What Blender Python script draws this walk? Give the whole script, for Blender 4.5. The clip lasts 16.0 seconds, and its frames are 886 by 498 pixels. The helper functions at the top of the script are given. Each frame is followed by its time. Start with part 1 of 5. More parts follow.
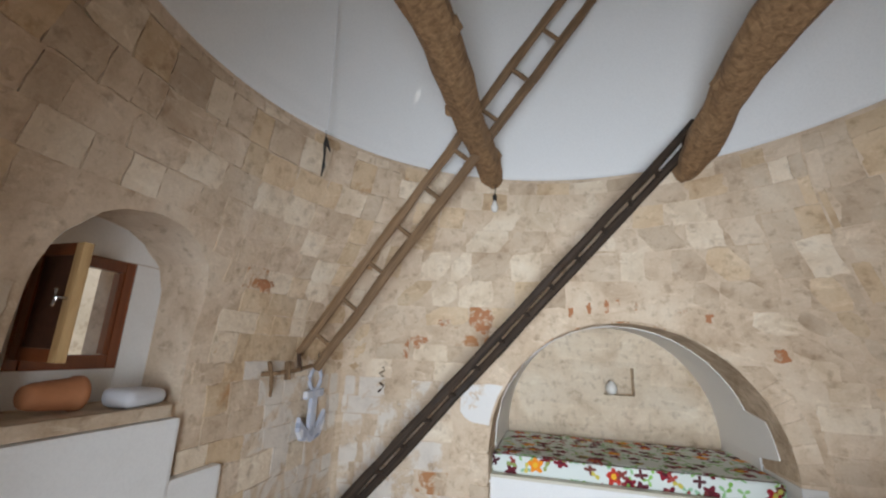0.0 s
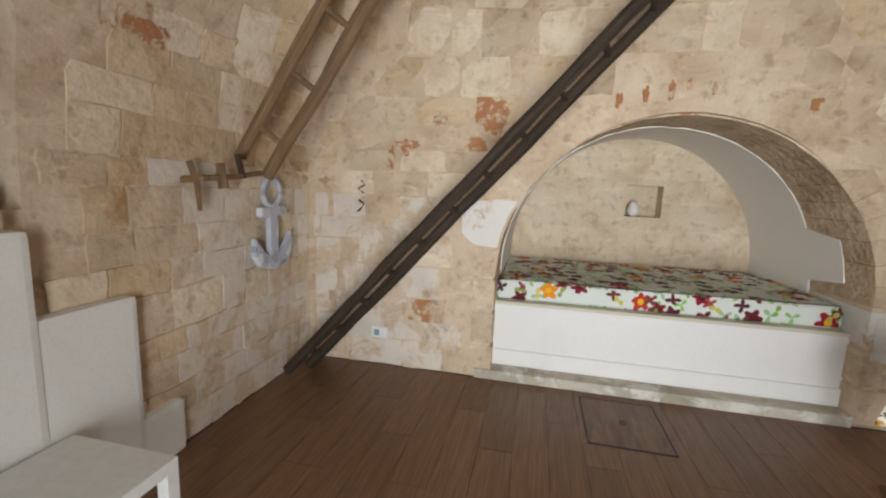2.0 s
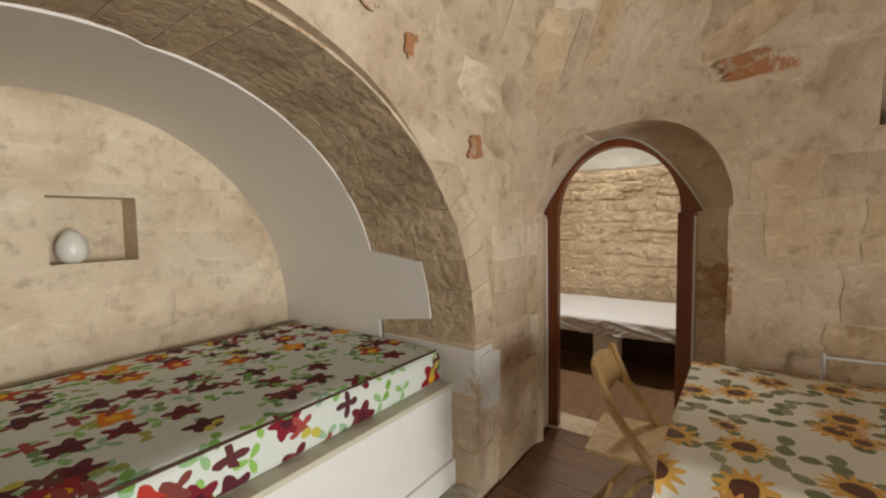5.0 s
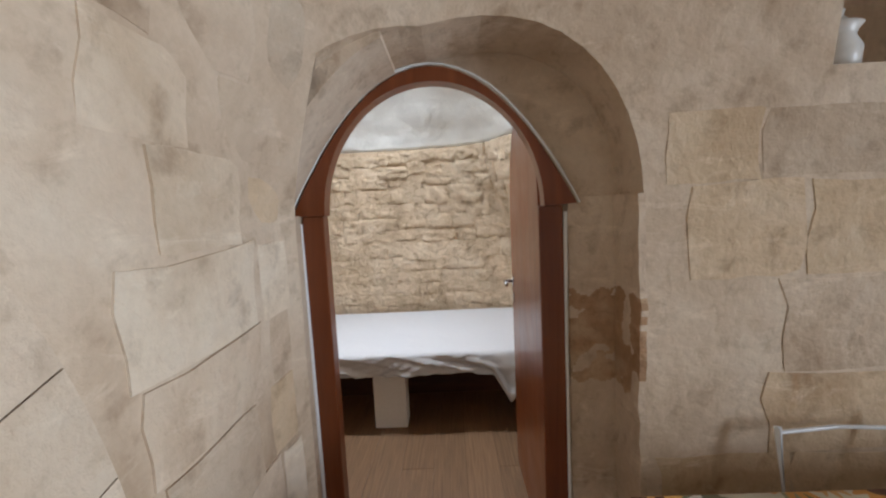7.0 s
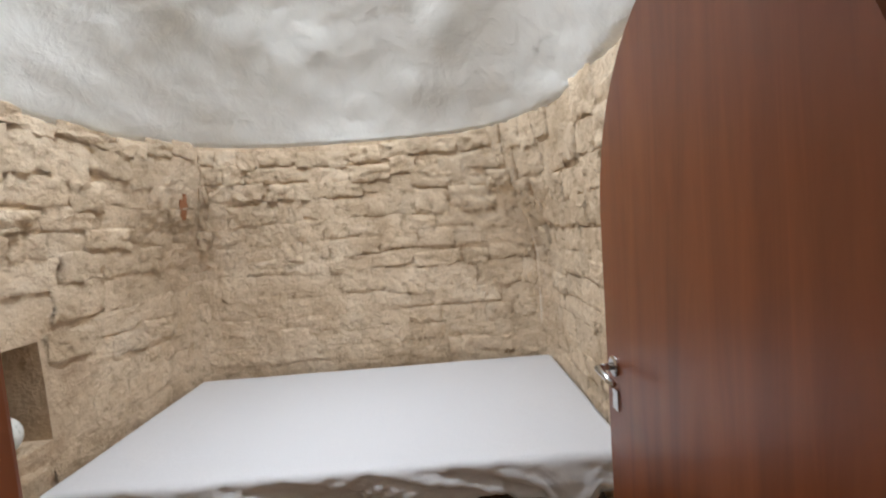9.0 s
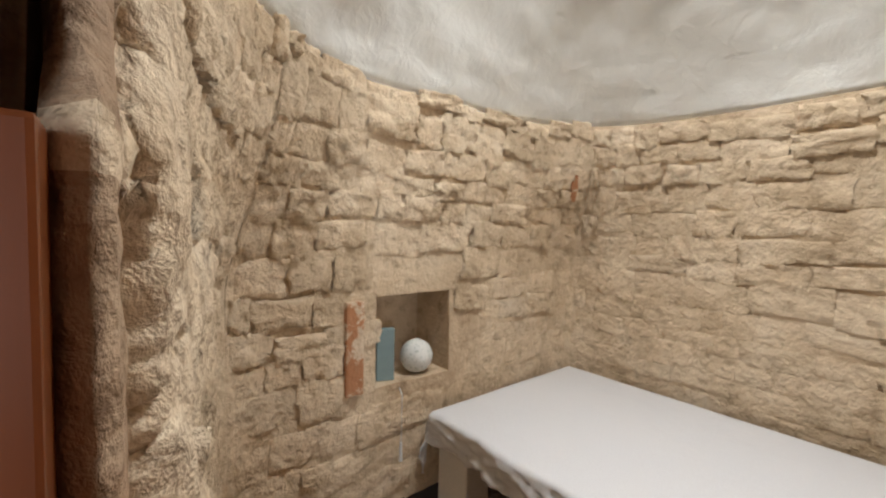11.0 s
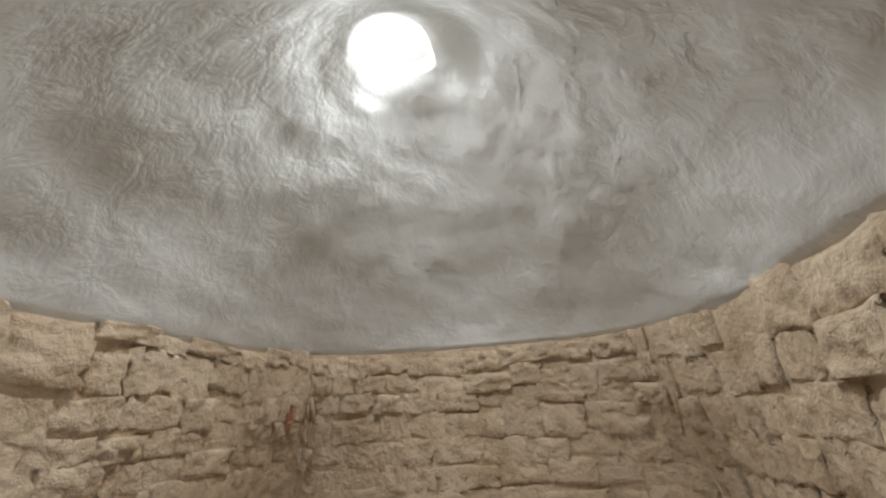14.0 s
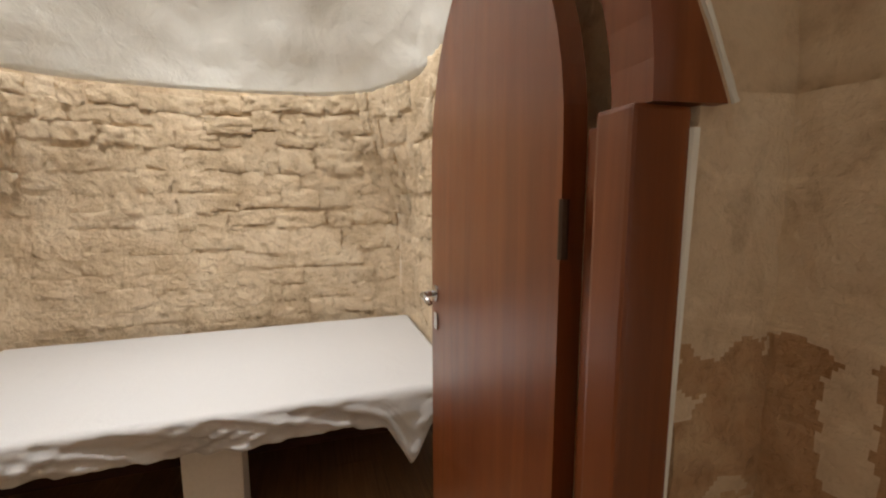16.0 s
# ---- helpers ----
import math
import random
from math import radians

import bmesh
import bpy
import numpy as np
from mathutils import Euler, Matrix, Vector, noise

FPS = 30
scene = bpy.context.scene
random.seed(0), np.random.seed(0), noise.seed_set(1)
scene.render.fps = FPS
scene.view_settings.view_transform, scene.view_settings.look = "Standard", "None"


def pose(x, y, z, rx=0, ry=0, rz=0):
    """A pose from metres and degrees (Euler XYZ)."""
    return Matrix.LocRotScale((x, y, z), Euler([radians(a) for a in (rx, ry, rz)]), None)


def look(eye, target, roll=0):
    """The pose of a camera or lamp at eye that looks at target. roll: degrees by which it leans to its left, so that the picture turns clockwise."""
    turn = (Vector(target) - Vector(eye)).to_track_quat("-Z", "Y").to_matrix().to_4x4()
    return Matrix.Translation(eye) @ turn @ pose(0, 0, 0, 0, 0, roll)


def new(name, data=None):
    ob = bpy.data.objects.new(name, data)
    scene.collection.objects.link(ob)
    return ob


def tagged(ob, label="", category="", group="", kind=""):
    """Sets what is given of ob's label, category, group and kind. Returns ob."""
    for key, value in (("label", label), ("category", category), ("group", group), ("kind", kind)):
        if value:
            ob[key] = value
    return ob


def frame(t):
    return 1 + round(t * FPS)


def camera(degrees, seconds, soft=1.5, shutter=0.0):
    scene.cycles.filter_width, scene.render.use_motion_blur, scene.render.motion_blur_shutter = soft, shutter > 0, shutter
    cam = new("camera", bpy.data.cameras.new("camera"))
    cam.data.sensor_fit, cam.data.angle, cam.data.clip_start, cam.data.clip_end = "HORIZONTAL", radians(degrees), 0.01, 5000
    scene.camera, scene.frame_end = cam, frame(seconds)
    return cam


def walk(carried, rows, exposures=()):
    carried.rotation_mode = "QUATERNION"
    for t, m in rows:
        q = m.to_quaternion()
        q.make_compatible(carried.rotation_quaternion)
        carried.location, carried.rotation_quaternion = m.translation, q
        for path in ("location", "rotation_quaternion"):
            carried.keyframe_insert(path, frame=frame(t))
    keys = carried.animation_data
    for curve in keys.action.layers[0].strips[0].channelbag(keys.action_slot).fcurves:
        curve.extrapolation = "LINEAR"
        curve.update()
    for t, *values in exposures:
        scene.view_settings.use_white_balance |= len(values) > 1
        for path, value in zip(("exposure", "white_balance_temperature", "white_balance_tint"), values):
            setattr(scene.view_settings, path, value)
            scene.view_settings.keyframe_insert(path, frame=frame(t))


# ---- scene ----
cam = camera(94.1, 16.0, 2.2)
PATH = [
    (0, (0.108, -0.394, 1.723), (-0.402, 1.482, 2.192), 2.5),
    (0.5, (0.037, -0.294, 1.6), (-0.547, 1.61, 1.78), 2.4),
    (1, (-0.005, -0.058, 1.502), (-0.673, 1.826, 1.423), 3.0),
    (1.5, (-0.077, 0.231, 1.457), (-0.726, 2.109, 1.236), 3.0),
    (2, (-0.229, 0.597, 1.475), (-0.651, 2.531, 1.186), 2.2),
    (2.5, (-0.277, 1.019, 1.421), (-0.42, 2.993, 1.133), 1.1),
    (3, (-0.304, 1.452, 1.399), (-0.112, 3.427, 1.145), 0.3),
    (3.5, (-0.33, 1.817, 1.423), (0.21, 3.73, 1.2), -0.4),
    (4, (-0.202, 2.111, 1.428), (0.685, 3.89, 1.212), -1.0),
    (4.5, (-0.008, 2.424, 1.357), (1.274, 3.952, 1.209), -0.8),
    (5, (0.23, 2.654, 1.424), (1.841, 3.833, 1.299), -1.0),
    (5.2, (0.358, 2.721, 1.475), (2.062, 3.757, 1.32), -0.9),
    (7.5, (1.88, 3.324, 1.468), (3.868, 3.259, 1.258), -2.8),
    (8, (2.188, 3.359, 1.467), (4.171, 3.244, 1.229), -2.4),
    (8.2, (2.307, 3.367, 1.472), (4.289, 3.212, 1.252), -3.3),
    (10.3, (3.086, 3.322, 1.469), (4.848, 4.268, 1.472), -2.7),
    (10.5, (3.093, 3.346, 1.47), (4.711, 4.521, 1.458), -1.6),
    (11, (3.089, 3.434, 1.409), (4.35, 4.982, 1.306), 1.3),
    (11.5, (3.111, 3.431, 1.421), (4.164, 5.131, 1.388), 2.5),
    (12, (3.134, 3.457, 1.477), (4.256, 5.099, 1.696), 3.9),
    (12.5, (3.089, 3.428, 1.517), (4.343, 4.876, 2.094), 4.4),
    (13, (3.015, 3.475, 1.694), (4.509, 4.568, 2.452), 1.1),
    (13.5, (3.022, 3.451, 1.698), (4.666, 4.161, 2.588), -1.6),
    (14, (3.032, 3.454, 1.682), (4.849, 3.854, 2.416), -2.8),
    (14.5, (2.976, 3.462, 1.556), (4.928, 3.566, 1.98), -1.9),
    (15, (2.894, 3.383, 1.478), (4.885, 3.222, 1.579), -0.2),
    (15.5, (2.726, 3.323, 1.397), (4.687, 2.949, 1.279), 0.7),
    (16, (2.541, 3.284, 1.364), (4.434, 2.69, 1.112), -0.1),
]
EXPOSURES = [(0.0, -0.15, 6100, 9), (1.0, -0.3, 6500, 10), (2.0, -0.3, 6800, 10), (3.5, -0.45, 6800, 10), (5.2, -0.2, 7500, 10), (7.4, 0.05, 5700, 10), (8.2, 0.1, 5700, 10), (10.3, -0.25, 6650, 10), (11.0, -0.08, 6600, 10), (11.5, -0.1, 6300, 10), (12.5, -0.1, 6300, 10), (13.3, -0.65, 6350, 10), (14.0, -0.9, 6400, 10), (14.5, -0.7, 6600, 10), (15.2, -0.3, 6850, 10), (16.0, 0.05, 7000, 11)]
walk(cam, [(t, look(eye, target, roll)) for t, eye, target, roll in PATH], EXPOSURES)

# ---- light ----
world = bpy.data.worlds.new("sky")
scene.world = world
world.use_nodes = True
wt = world.node_tree
sky = wt.nodes.new("ShaderNodeTexSky")
sky.sky_type = "NISHITA"
sky.sun_disc = False
sky.sun_elevation = radians(44)
sky.sun_rotation = radians(135)
wt.nodes["Background"].inputs["Strength"].default_value = 0.15
wt.links.new(sky.outputs[0], wt.nodes["Background"].inputs["Color"])

sun = new("sun", bpy.data.lights.new("sun", "SUN"))
sun.data.energy = 4.0
sun.data.angle = radians(0.5)
sun.data.color = (1.0, 0.93, 0.82)
sun.matrix_world = look((8.0, -8.0, 11.0), (0.0, 0.0, 0.0))


def area_lamp(name, m, w, h, power, color, spread=180):
    ob = new(name, bpy.data.lights.new(name, "AREA"))
    ob.data.shape, ob.data.size, ob.data.size_y = "RECTANGLE", w, h
    ob.data.energy, ob.data.color, ob.data.spread = power, color, radians(spread)
    ob.matrix_world = m
    return ob


# daylight of the entrance door and of the smoke hole, each in its opening
area_lamp("door_daylight", look((0.1, -1.42, 1.05), (0.3, 5.0, 1.40)), 1.0, 2.0, 100, (0.88, 0.94, 1.0), 106)
area_lamp("skylight_daylight", look((4.415, 4.0, 3.36), (4.415, 4.0, 0.0)), 0.31, 0.31, 42, (0.95, 0.98, 1.0), 138)

# ---- materials ----


def node_tree(name):
    m = bpy.data.materials.new(name)
    m.use_nodes = True
    return m, m.node_tree.nodes, m.node_tree.links, m.node_tree.nodes["Principled BSDF"]


def noise_tex(n, l, where, scale, detail=4.0, rough=0.55, distort=0.0):
    t = n.new("ShaderNodeTexNoise")
    t.inputs["Scale"].default_value, t.inputs["Detail"].default_value = scale, detail
    t.inputs["Roughness"].default_value, t.inputs["Distortion"].default_value = rough, distort
    l.new(where, t.inputs["Vector"])
    return t.outputs["Fac"]


def ramp(n, l, fac, stops):
    r = n.new("ShaderNodeValToRGB")
    while len(r.color_ramp.elements) < len(stops):
        r.color_ramp.elements.new(0.5)
    for e, (p, c) in zip(r.color_ramp.elements, stops):
        e.position, e.color = p, (*c, 1.0)
    l.new(fac, r.inputs["Fac"])
    return r.outputs["Color"]


def mix_color(n, l, fac, a, b, mode="MIX"):
    m = n.new("ShaderNodeMix")
    m.data_type, m.blend_type = "RGBA", mode
    for value, sock in ((fac, m.inputs[0]), (a, m.inputs[6]), (b, m.inputs[7])):
        if isinstance(value, (int, float)):
            sock.default_value = value
        elif isinstance(value, tuple):
            sock.default_value = (*value, 1.0)
        else:
            l.new(value, sock)
    return m.outputs[2]


def bump(n, l, bsdf, height, strength, distance, below=None):
    b = n.new("ShaderNodeBump")
    b.inputs["Strength"].default_value, b.inputs["Distance"].default_value = strength, distance
    l.new(height, b.inputs["Height"])
    if below is not None:
        l.new(below, b.inputs["Normal"])
    l.new(b.outputs["Normal"], bsdf.inputs["Normal"])
    return b.outputs["Normal"]


def stone_material(name, tones, stain=(0.42, 0.22, 0.09), stain_at=0.70, rough=0.9, coarse=6.0, relief=0.02, vary=0.35, fine=55.0, dirt=0.0, coat=None):
    """Limestone: cloudy tones, pale smears, ochre stains and pits; each block a little lighter or darker. coat: (colour, size, from, strength) of a patchy skin."""
    m, n, l, p = node_tree(name)
    where = n.new("ShaderNodeNewGeometry").outputs["Position"]
    info = n.new("ShaderNodeObjectInfo").outputs["Random"]
    cloud = noise_tex(n, l, where, coarse * 0.35, 6, 0.62, 0.6)
    base = ramp(n, l, cloud, [(0.30, tones[0]), (0.5, tones[1]), (0.70, tones[2])])
    mottle = noise_tex(n, l, where, coarse * 1.9, 5, 0.6, 0.15)
    base = mix_color(n, l, 0.55, base, ramp(n, l, mottle, [(0.30, (0.50, 0.43, 0.36)), (0.46, (0.98, 0.96, 0.93)), (0.72, (1.0, 1.0, 1.0))]), "MULTIPLY")
    smear = n.new("ShaderNodeMapping")
    smear.inputs["Scale"].default_value = (1.0, 1.0, 2.6)
    l.new(where, smear.inputs["Vector"])
    pale = noise_tex(n, l, smear.outputs[0], 4.2, 6, 0.7, 0.8)
    base = mix_color(n, l, ramp(n, l, pale, [(0.56, (0, 0, 0)), (0.72, (0.55, 0.55, 0.55))]), base, tuple(min(1, c * 1.22) for c in tones[2]))
    grain = noise_tex(n, l, where, fine, 5, 0.7)
    base = mix_color(n, l, 0.14, base, ramp(n, l, grain, [(0.3, (0.45, 0.42, 0.38)), (0.6, (1, 1, 1))]), "MULTIPLY")
    piece = ramp(n, l, info, [(0.0, (1 - vary, 1 - vary * 1.05, 1 - vary * 1.15)), (0.5, (0.96, 0.95, 0.93)), (1.0, (1.0, 1.0, 1.0))])
    base = mix_color(n, l, 0.8, base, piece, "MULTIPLY")
    patch = noise_tex(n, l, where, 1.7, 6, 0.65, 0.4)
    base = mix_color(n, l, ramp(n, l, patch, [(stain_at, (0, 0, 0)), (stain_at + 0.06, (0.75, 0.75, 0.75))]), base, stain)
    if coat:
        skin = noise_tex(n, l, where, coat[1], 7, 0.66, 0.5)
        k = coat[3]
        base = mix_color(n, l, ramp(n, l, skin, [(coat[2], (0, 0, 0)), (coat[2] + 0.07, (k, k, k))]), base, coat[0])
    pits = noise_tex(n, l, where, coarse * 2.6, 5, 0.6)
    if dirt:
        base = mix_color(n, l, ramp(n, l, pits, [(0.34, (dirt, dirt, dirt)), (0.46, (0, 0, 0))]), base, (0.20, 0.13, 0.08))
    l.new(base, p.inputs["Base Color"])
    p.inputs["Roughness"].default_value = rough
    p.inputs["Specular IOR Level"].default_value = 0.2
    first = bump(n, l, p, pits, 0.4, relief)
    second = bump(n, l, p, mottle, 0.5, relief * 1.5, first)
    bump(n, l, p, grain, 0.2, relief * 0.15, second)
    return m


def plaster_material(name, color, rough=0.8, lump=3.0, relief=0.015, dirty=0.25, tint=(0.62, 0.58, 0.52), trowel=70):
    m, n, l, p = node_tree(name)
    where = n.new("ShaderNodeNewGeometry").outputs["Position"]
    soft = noise_tex(n, l, where, lump, 5, 0.5, 0.3)
    base = mix_color(n, l, ramp(n, l, soft, [(0.52, (0, 0, 0)), (0.8, (dirty, dirty, dirty))]), color, tint)
    fine = noise_tex(n, l, where, trowel, 4, 0.6, 0.5 if trowel < 50 else 0.0)
    base = mix_color(n, l, 0.12, base, ramp(n, l, fine, [(0.3, (0.6, 0.6, 0.6)), (0.6, (1, 1, 1))]), "MULTIPLY")
    l.new(base, p.inputs["Base Color"])
    p.inputs["Roughness"].default_value = rough
    p.inputs["Specular IOR Level"].default_value = 0.25
    first = bump(n, l, p, soft, 0.7, relief)
    bump(n, l, p, fine, 0.2 if trowel > 50 else 0.5, 0.003 if trowel > 50 else 0.022, first)
    return m


def wood_material(name, dark, light, axis=(1, 14, 14), scale=3.0, rough=0.5, relief=0.003, vary=0.3, coat=0.0):
    """Wood grain stretched along the axis with the small number, in the object's own space."""
    m, n, l, p = node_tree(name)
    where = n.new("ShaderNodeTexCoord").outputs["Object"]
    info = n.new("ShaderNodeObjectInfo").outputs["Random"]
    mp = n.new("ShaderNodeMapping")
    mp.inputs["Scale"].default_value = axis
    l.new(where, mp.inputs["Vector"])
    grain = noise_tex(n, l, mp.outputs[0], scale, 7, 0.65, 0.8)
    base = ramp(n, l, grain, [(0.32, dark), (0.66, light)])
    piece = ramp(n, l, info, [(0.0, (1 - vary, 1 - vary, 1 - vary)), (1.0, (1, 1, 1))])
    base = mix_color(n, l, 0.9, base, piece, "MULTIPLY")
    wear = noise_tex(n, l, where, 4.0, 5, 0.6)
    base = mix_color(n, l, ramp(n, l, wear, [(0.55, (0, 0, 0)), (0.85, (0.4, 0.4, 0.4))]), base, tuple(0.5 * (a + b) * 1.3 for a, b in zip(dark, light)))
    l.new(base, p.inputs["Base Color"])
    l.new(ramp(n, l, wear, [(0.3, (rough * 0.85,) * 3), (0.7, (min(1, rough * 1.2),) * 3)]), p.inputs["Roughness"])
    p.inputs["Coat Weight"].default_value = coat
    p.inputs["Coat Roughness"].default_value = 0.25
    bump(n, l, p, grain, 0.5, relief)
    return m


def plain_material(name, color, rough=0.5, metal=0.0, relief=0.0):
    m, n, l, p = node_tree(name)
    where = n.new("ShaderNodeTexCoord").outputs["Object"]
    t = noise_tex(n, l, where, 25, 4, 0.6)
    l.new(mix_color(n, l, 0.22, color, ramp(n, l, t, [(0.3, (0.55, 0.55, 0.55)), (0.65, (1, 1, 1))]), "MULTIPLY"), p.inputs["Base Color"])
    p.inputs["Roughness"].default_value, p.inputs["Metallic"].default_value = rough, metal
    if relief:
        bump(n, l, p, t, 0.5, relief)
    return m


def cloth_material(name, ground, rough=0.85):
    m, n, l, p = node_tree(name)
    where = n.new("ShaderNodeTexCoord").outputs["Object"]
    weave = noise_tex(n, l, where, 180, 2, 0.5)
    fold = noise_tex(n, l, where, 5, 4, 0.5, 0.5)
    l.new(mix_color(n, l, 0.15, ground, ramp(n, l, weave, [(0.3, (0.6, 0.6, 0.6)), (0.6, (1, 1, 1))]), "MULTIPLY"), p.inputs["Base Color"])
    p.inputs["Roughness"].default_value = rough
    p.inputs["Sheen Weight"].default_value = 0.15
    bump(n, l, p, fold, 0.35, 0.012)
    return m


PALE = ((0.47, 0.35, 0.24), (0.66, 0.53, 0.395), (0.74, 0.63, 0.495))
STONE = stone_material("pale_limestone", PALE, vary=0.20)
WARM_STONE = stone_material("peach_limestone", ((0.49, 0.345, 0.21), (0.67, 0.515, 0.345), (0.75, 0.615, 0.45)), vary=0.16, stain_at=0.65)
CREAM_STONE = stone_material("cream_limestone", ((0.62, 0.49, 0.35), (0.78, 0.66, 0.51), (0.84, 0.745, 0.61)), vary=0.12, stain_at=0.68)
MORTAR = stone_material("lime_mortar", PALE, coarse=7, relief=0.012, vary=0.0)
RUST_STONE = stone_material("ochre_stained_stone", PALE, vary=0.1, coat=((0.40, 0.165, 0.055), 7.0, 0.485, 0.85))
RUBBLE = stone_material("rough_rubble_stone", ((0.54, 0.41, 0.275), (0.74, 0.595, 0.43), (0.82, 0.69, 0.53)), coarse=8, relief=0.034, vary=0.16, stain_at=0.74, dirt=0.05)
RUBBLE_MORTAR = stone_material("earthy_mortar", ((0.50, 0.37, 0.25), (0.68, 0.54, 0.385), (0.76, 0.63, 0.47)), coarse=8, relief=0.028, vary=0.0, stain_at=0.76, dirt=0.04)
DARK_STONE = stone_material("weathered_brown_stone", ((0.30, 0.20, 0.135), (0.44, 0.31, 0.21), (0.58, 0.44, 0.31)), coarse=10, relief=0.03, vary=0.2, stain_at=0.8, dirt=0.4)
BROWN_BED = stone_material("crumbling_brown_stone", ((0.34, 0.20, 0.11), (0.46, 0.29, 0.17), (0.60, 0.45, 0.30)), coarse=9, relief=0.03, vary=0.0, stain_at=0.7, dirt=0.2)
WHITE = plaster_material("white_limewash", (0.80, 0.79, 0.77))
DOME_WHITE = plaster_material("smooth_dome_limewash", (0.80, 0.80, 0.79), lump=1.6, relief=0.01, dirty=0.12)
ROUGH_WHITE = plaster_material("lumpy_limewash", (0.82, 0.82, 0.79), lump=2.6, relief=0.035, dirty=0.25, tint=(0.62, 0.57, 0.50), trowel=7)
VAULT_WHITE = plaster_material("vault_plaster", (0.82, 0.79, 0.75), lump=2.0, relief=0.006, dirty=0.1)
FLOOR_TILE = wood_material("wood_look_tile", (0.115, 0.055, 0.027), (0.25, 0.135, 0.07), axis=(9, 1.2, 9), scale=2.6, rough=0.42, relief=0.001, vary=0.22)
GROUT = plain_material("brown_grout", (0.10, 0.06, 0.04), 0.9)
BEAM_WOOD = wood_material("old_beam_wood", (0.14, 0.075, 0.03), (0.36, 0.22, 0.11), axis=(12, 12, 1.2), scale=2.2, rough=0.85, relief=0.012, vary=0.1)
LADDER_WOOD = wood_material("brown_ladder_wood", (0.12, 0.07, 0.035), (0.27, 0.165, 0.085), axis=(14, 14, 1.0), scale=2.5, rough=0.85, relief=0.006, vary=0.2)
DARK_LADDER = wood_material("dark_weathered_wood", (0.012, 0.008, 0.005), (0.070, 0.043, 0.025), axis=(14, 14, 0.8), scale=3.0, rough=0.85, relief=0.006, vary=0.2)
DOOR_WOOD = wood_material("red_brown_varnished_wood", (0.15, 0.034, 0.008), (0.235, 0.063, 0.016), axis=(10, 10, 0.7), scale=1.6, rough=0.36, relief=0.0008, vary=0.1, coat=0.3)
PINE = wood_material("pale_pine", (0.42, 0.25, 0.10), (0.62, 0.42, 0.20), axis=(10, 10, 1), scale=2.5, rough=0.45, relief=0.001, vary=0.1)
# dark brown wood; on the casement panel it stands in for backlit shade
DARK_WOOD = wood_material("dark_and_shaded_wood", (0.045, 0.016, 0.009), (0.09, 0.035, 0.018), axis=(10, 1, 10), scale=2.5, rough=0.4, relief=0.001, vary=0.1)
WHITE_LACQUER = plain_material("white_lacquer", (0.78, 0.78, 0.76), 0.35)
WHITE_PAINT = plain_material("white_painted_metal", (0.75, 0.76, 0.77), 0.4, 0.0)
IRON = plain_material("rusty_iron", (0.10, 0.06, 0.04), 0.8, 0.6, 0.002)
CHROME = plain_material("brushed_steel", (0.62, 0.62, 0.62), 0.25, 1.0)
BLACK = plain_material("black_plastic", (0.02, 0.02, 0.02), 0.5)
SOCKET_WHITE = plain_material("white_plastic", (0.78, 0.79, 0.80), 0.35)
CERAMIC = plain_material("white_glazed_ceramic", (0.80, 0.78, 0.73), 0.3)
TERRACOTTA = plain_material("terracotta", (0.42, 0.17, 0.07), 0.8, 0.0, 0.003)
SHEET = cloth_material("white_sheet", (0.68, 0.68, 0.70))
GREY_CLOTH = cloth_material("grey_white_cloth", (0.60, 0.60, 0.62))
TICKING = cloth_material("cream_cotton", (0.62, 0.58, 0.47))
GROUND = stone_material("sunlit_paving", ((0.40, 0.34, 0.26), (0.50, 0.43, 0.33), (0.58, 0.50, 0.40)), coarse=3, vary=0.0)
BLUE_BOX = plain_material("blue_grey_card", (0.22, 0.30, 0.31), 0.6)

glow, en, el, ep = node_tree("bright_sky")
ep.inputs["Base Color"].default_value = (0.8, 0.85, 0.9, 1)
ep.inputs["Emission Color"].default_value = (0.95, 0.98, 1.0, 1)
ep.inputs["Emission Strength"].default_value = 3.0
glass, gn, gl, gp = node_tree("window_glass")
gp.inputs["Roughness"].default_value, gp.inputs["Transmission Weight"].default_value, gp.inputs["IOR"].default_value = 0.0, 1.0, 1.45

# ---- mesh helpers ----


def part(name, bm, material, parent=None, label="", smooth=False):
    """Links a bmesh as one mesh object, under a thing or a part."""
    me = bpy.data.meshes.new(name)
    bmesh.ops.recalc_face_normals(bm, faces=bm.faces)
    bm.to_mesh(me)
    bm.free()
    if material:
        me.materials.append(material)
    if smooth:
        for f in me.polygons:
            f.use_smooth = True
    ob = new(name, me)
    if parent is not None:
        ob.parent = parent
    if label:
        ob["label"] = label
    return ob


def thing(name, at, label, category, group="", kind=""):
    ob = new(name)
    ob.empty_display_size = 0.1
    ob.matrix_world = at
    return tagged(ob, label, category, group, kind)


def add_box(bm, lo, hi, bevel=0.0, turn=None):
    """A box from corner to corner, with edges rounded by bevel."""
    made = bmesh.ops.create_cube(bm, size=1.0)["verts"]
    for v in made:
        v.co = Vector([(h + l) / 2 + c * (h - l) for l, h, c in zip(lo, hi, v.co)])
    if bevel:
        edges = list({e for v in made for e in v.link_edges})
        out = bmesh.ops.bevel(bm, geom=edges, offset=bevel, segments=2, affect="EDGES", profile=0.7)
        made = list({v for f in out["faces"] for v in f.verts} | {v for v in made if v.is_valid})
    if turn is not None:
        bmesh.ops.transform(bm, matrix=turn, verts=[v for v in made if v.is_valid])
    return bm


def box(lo, hi, bevel=0.0, turn=None):
    return add_box(bmesh.new(), lo, hi, bevel, turn)


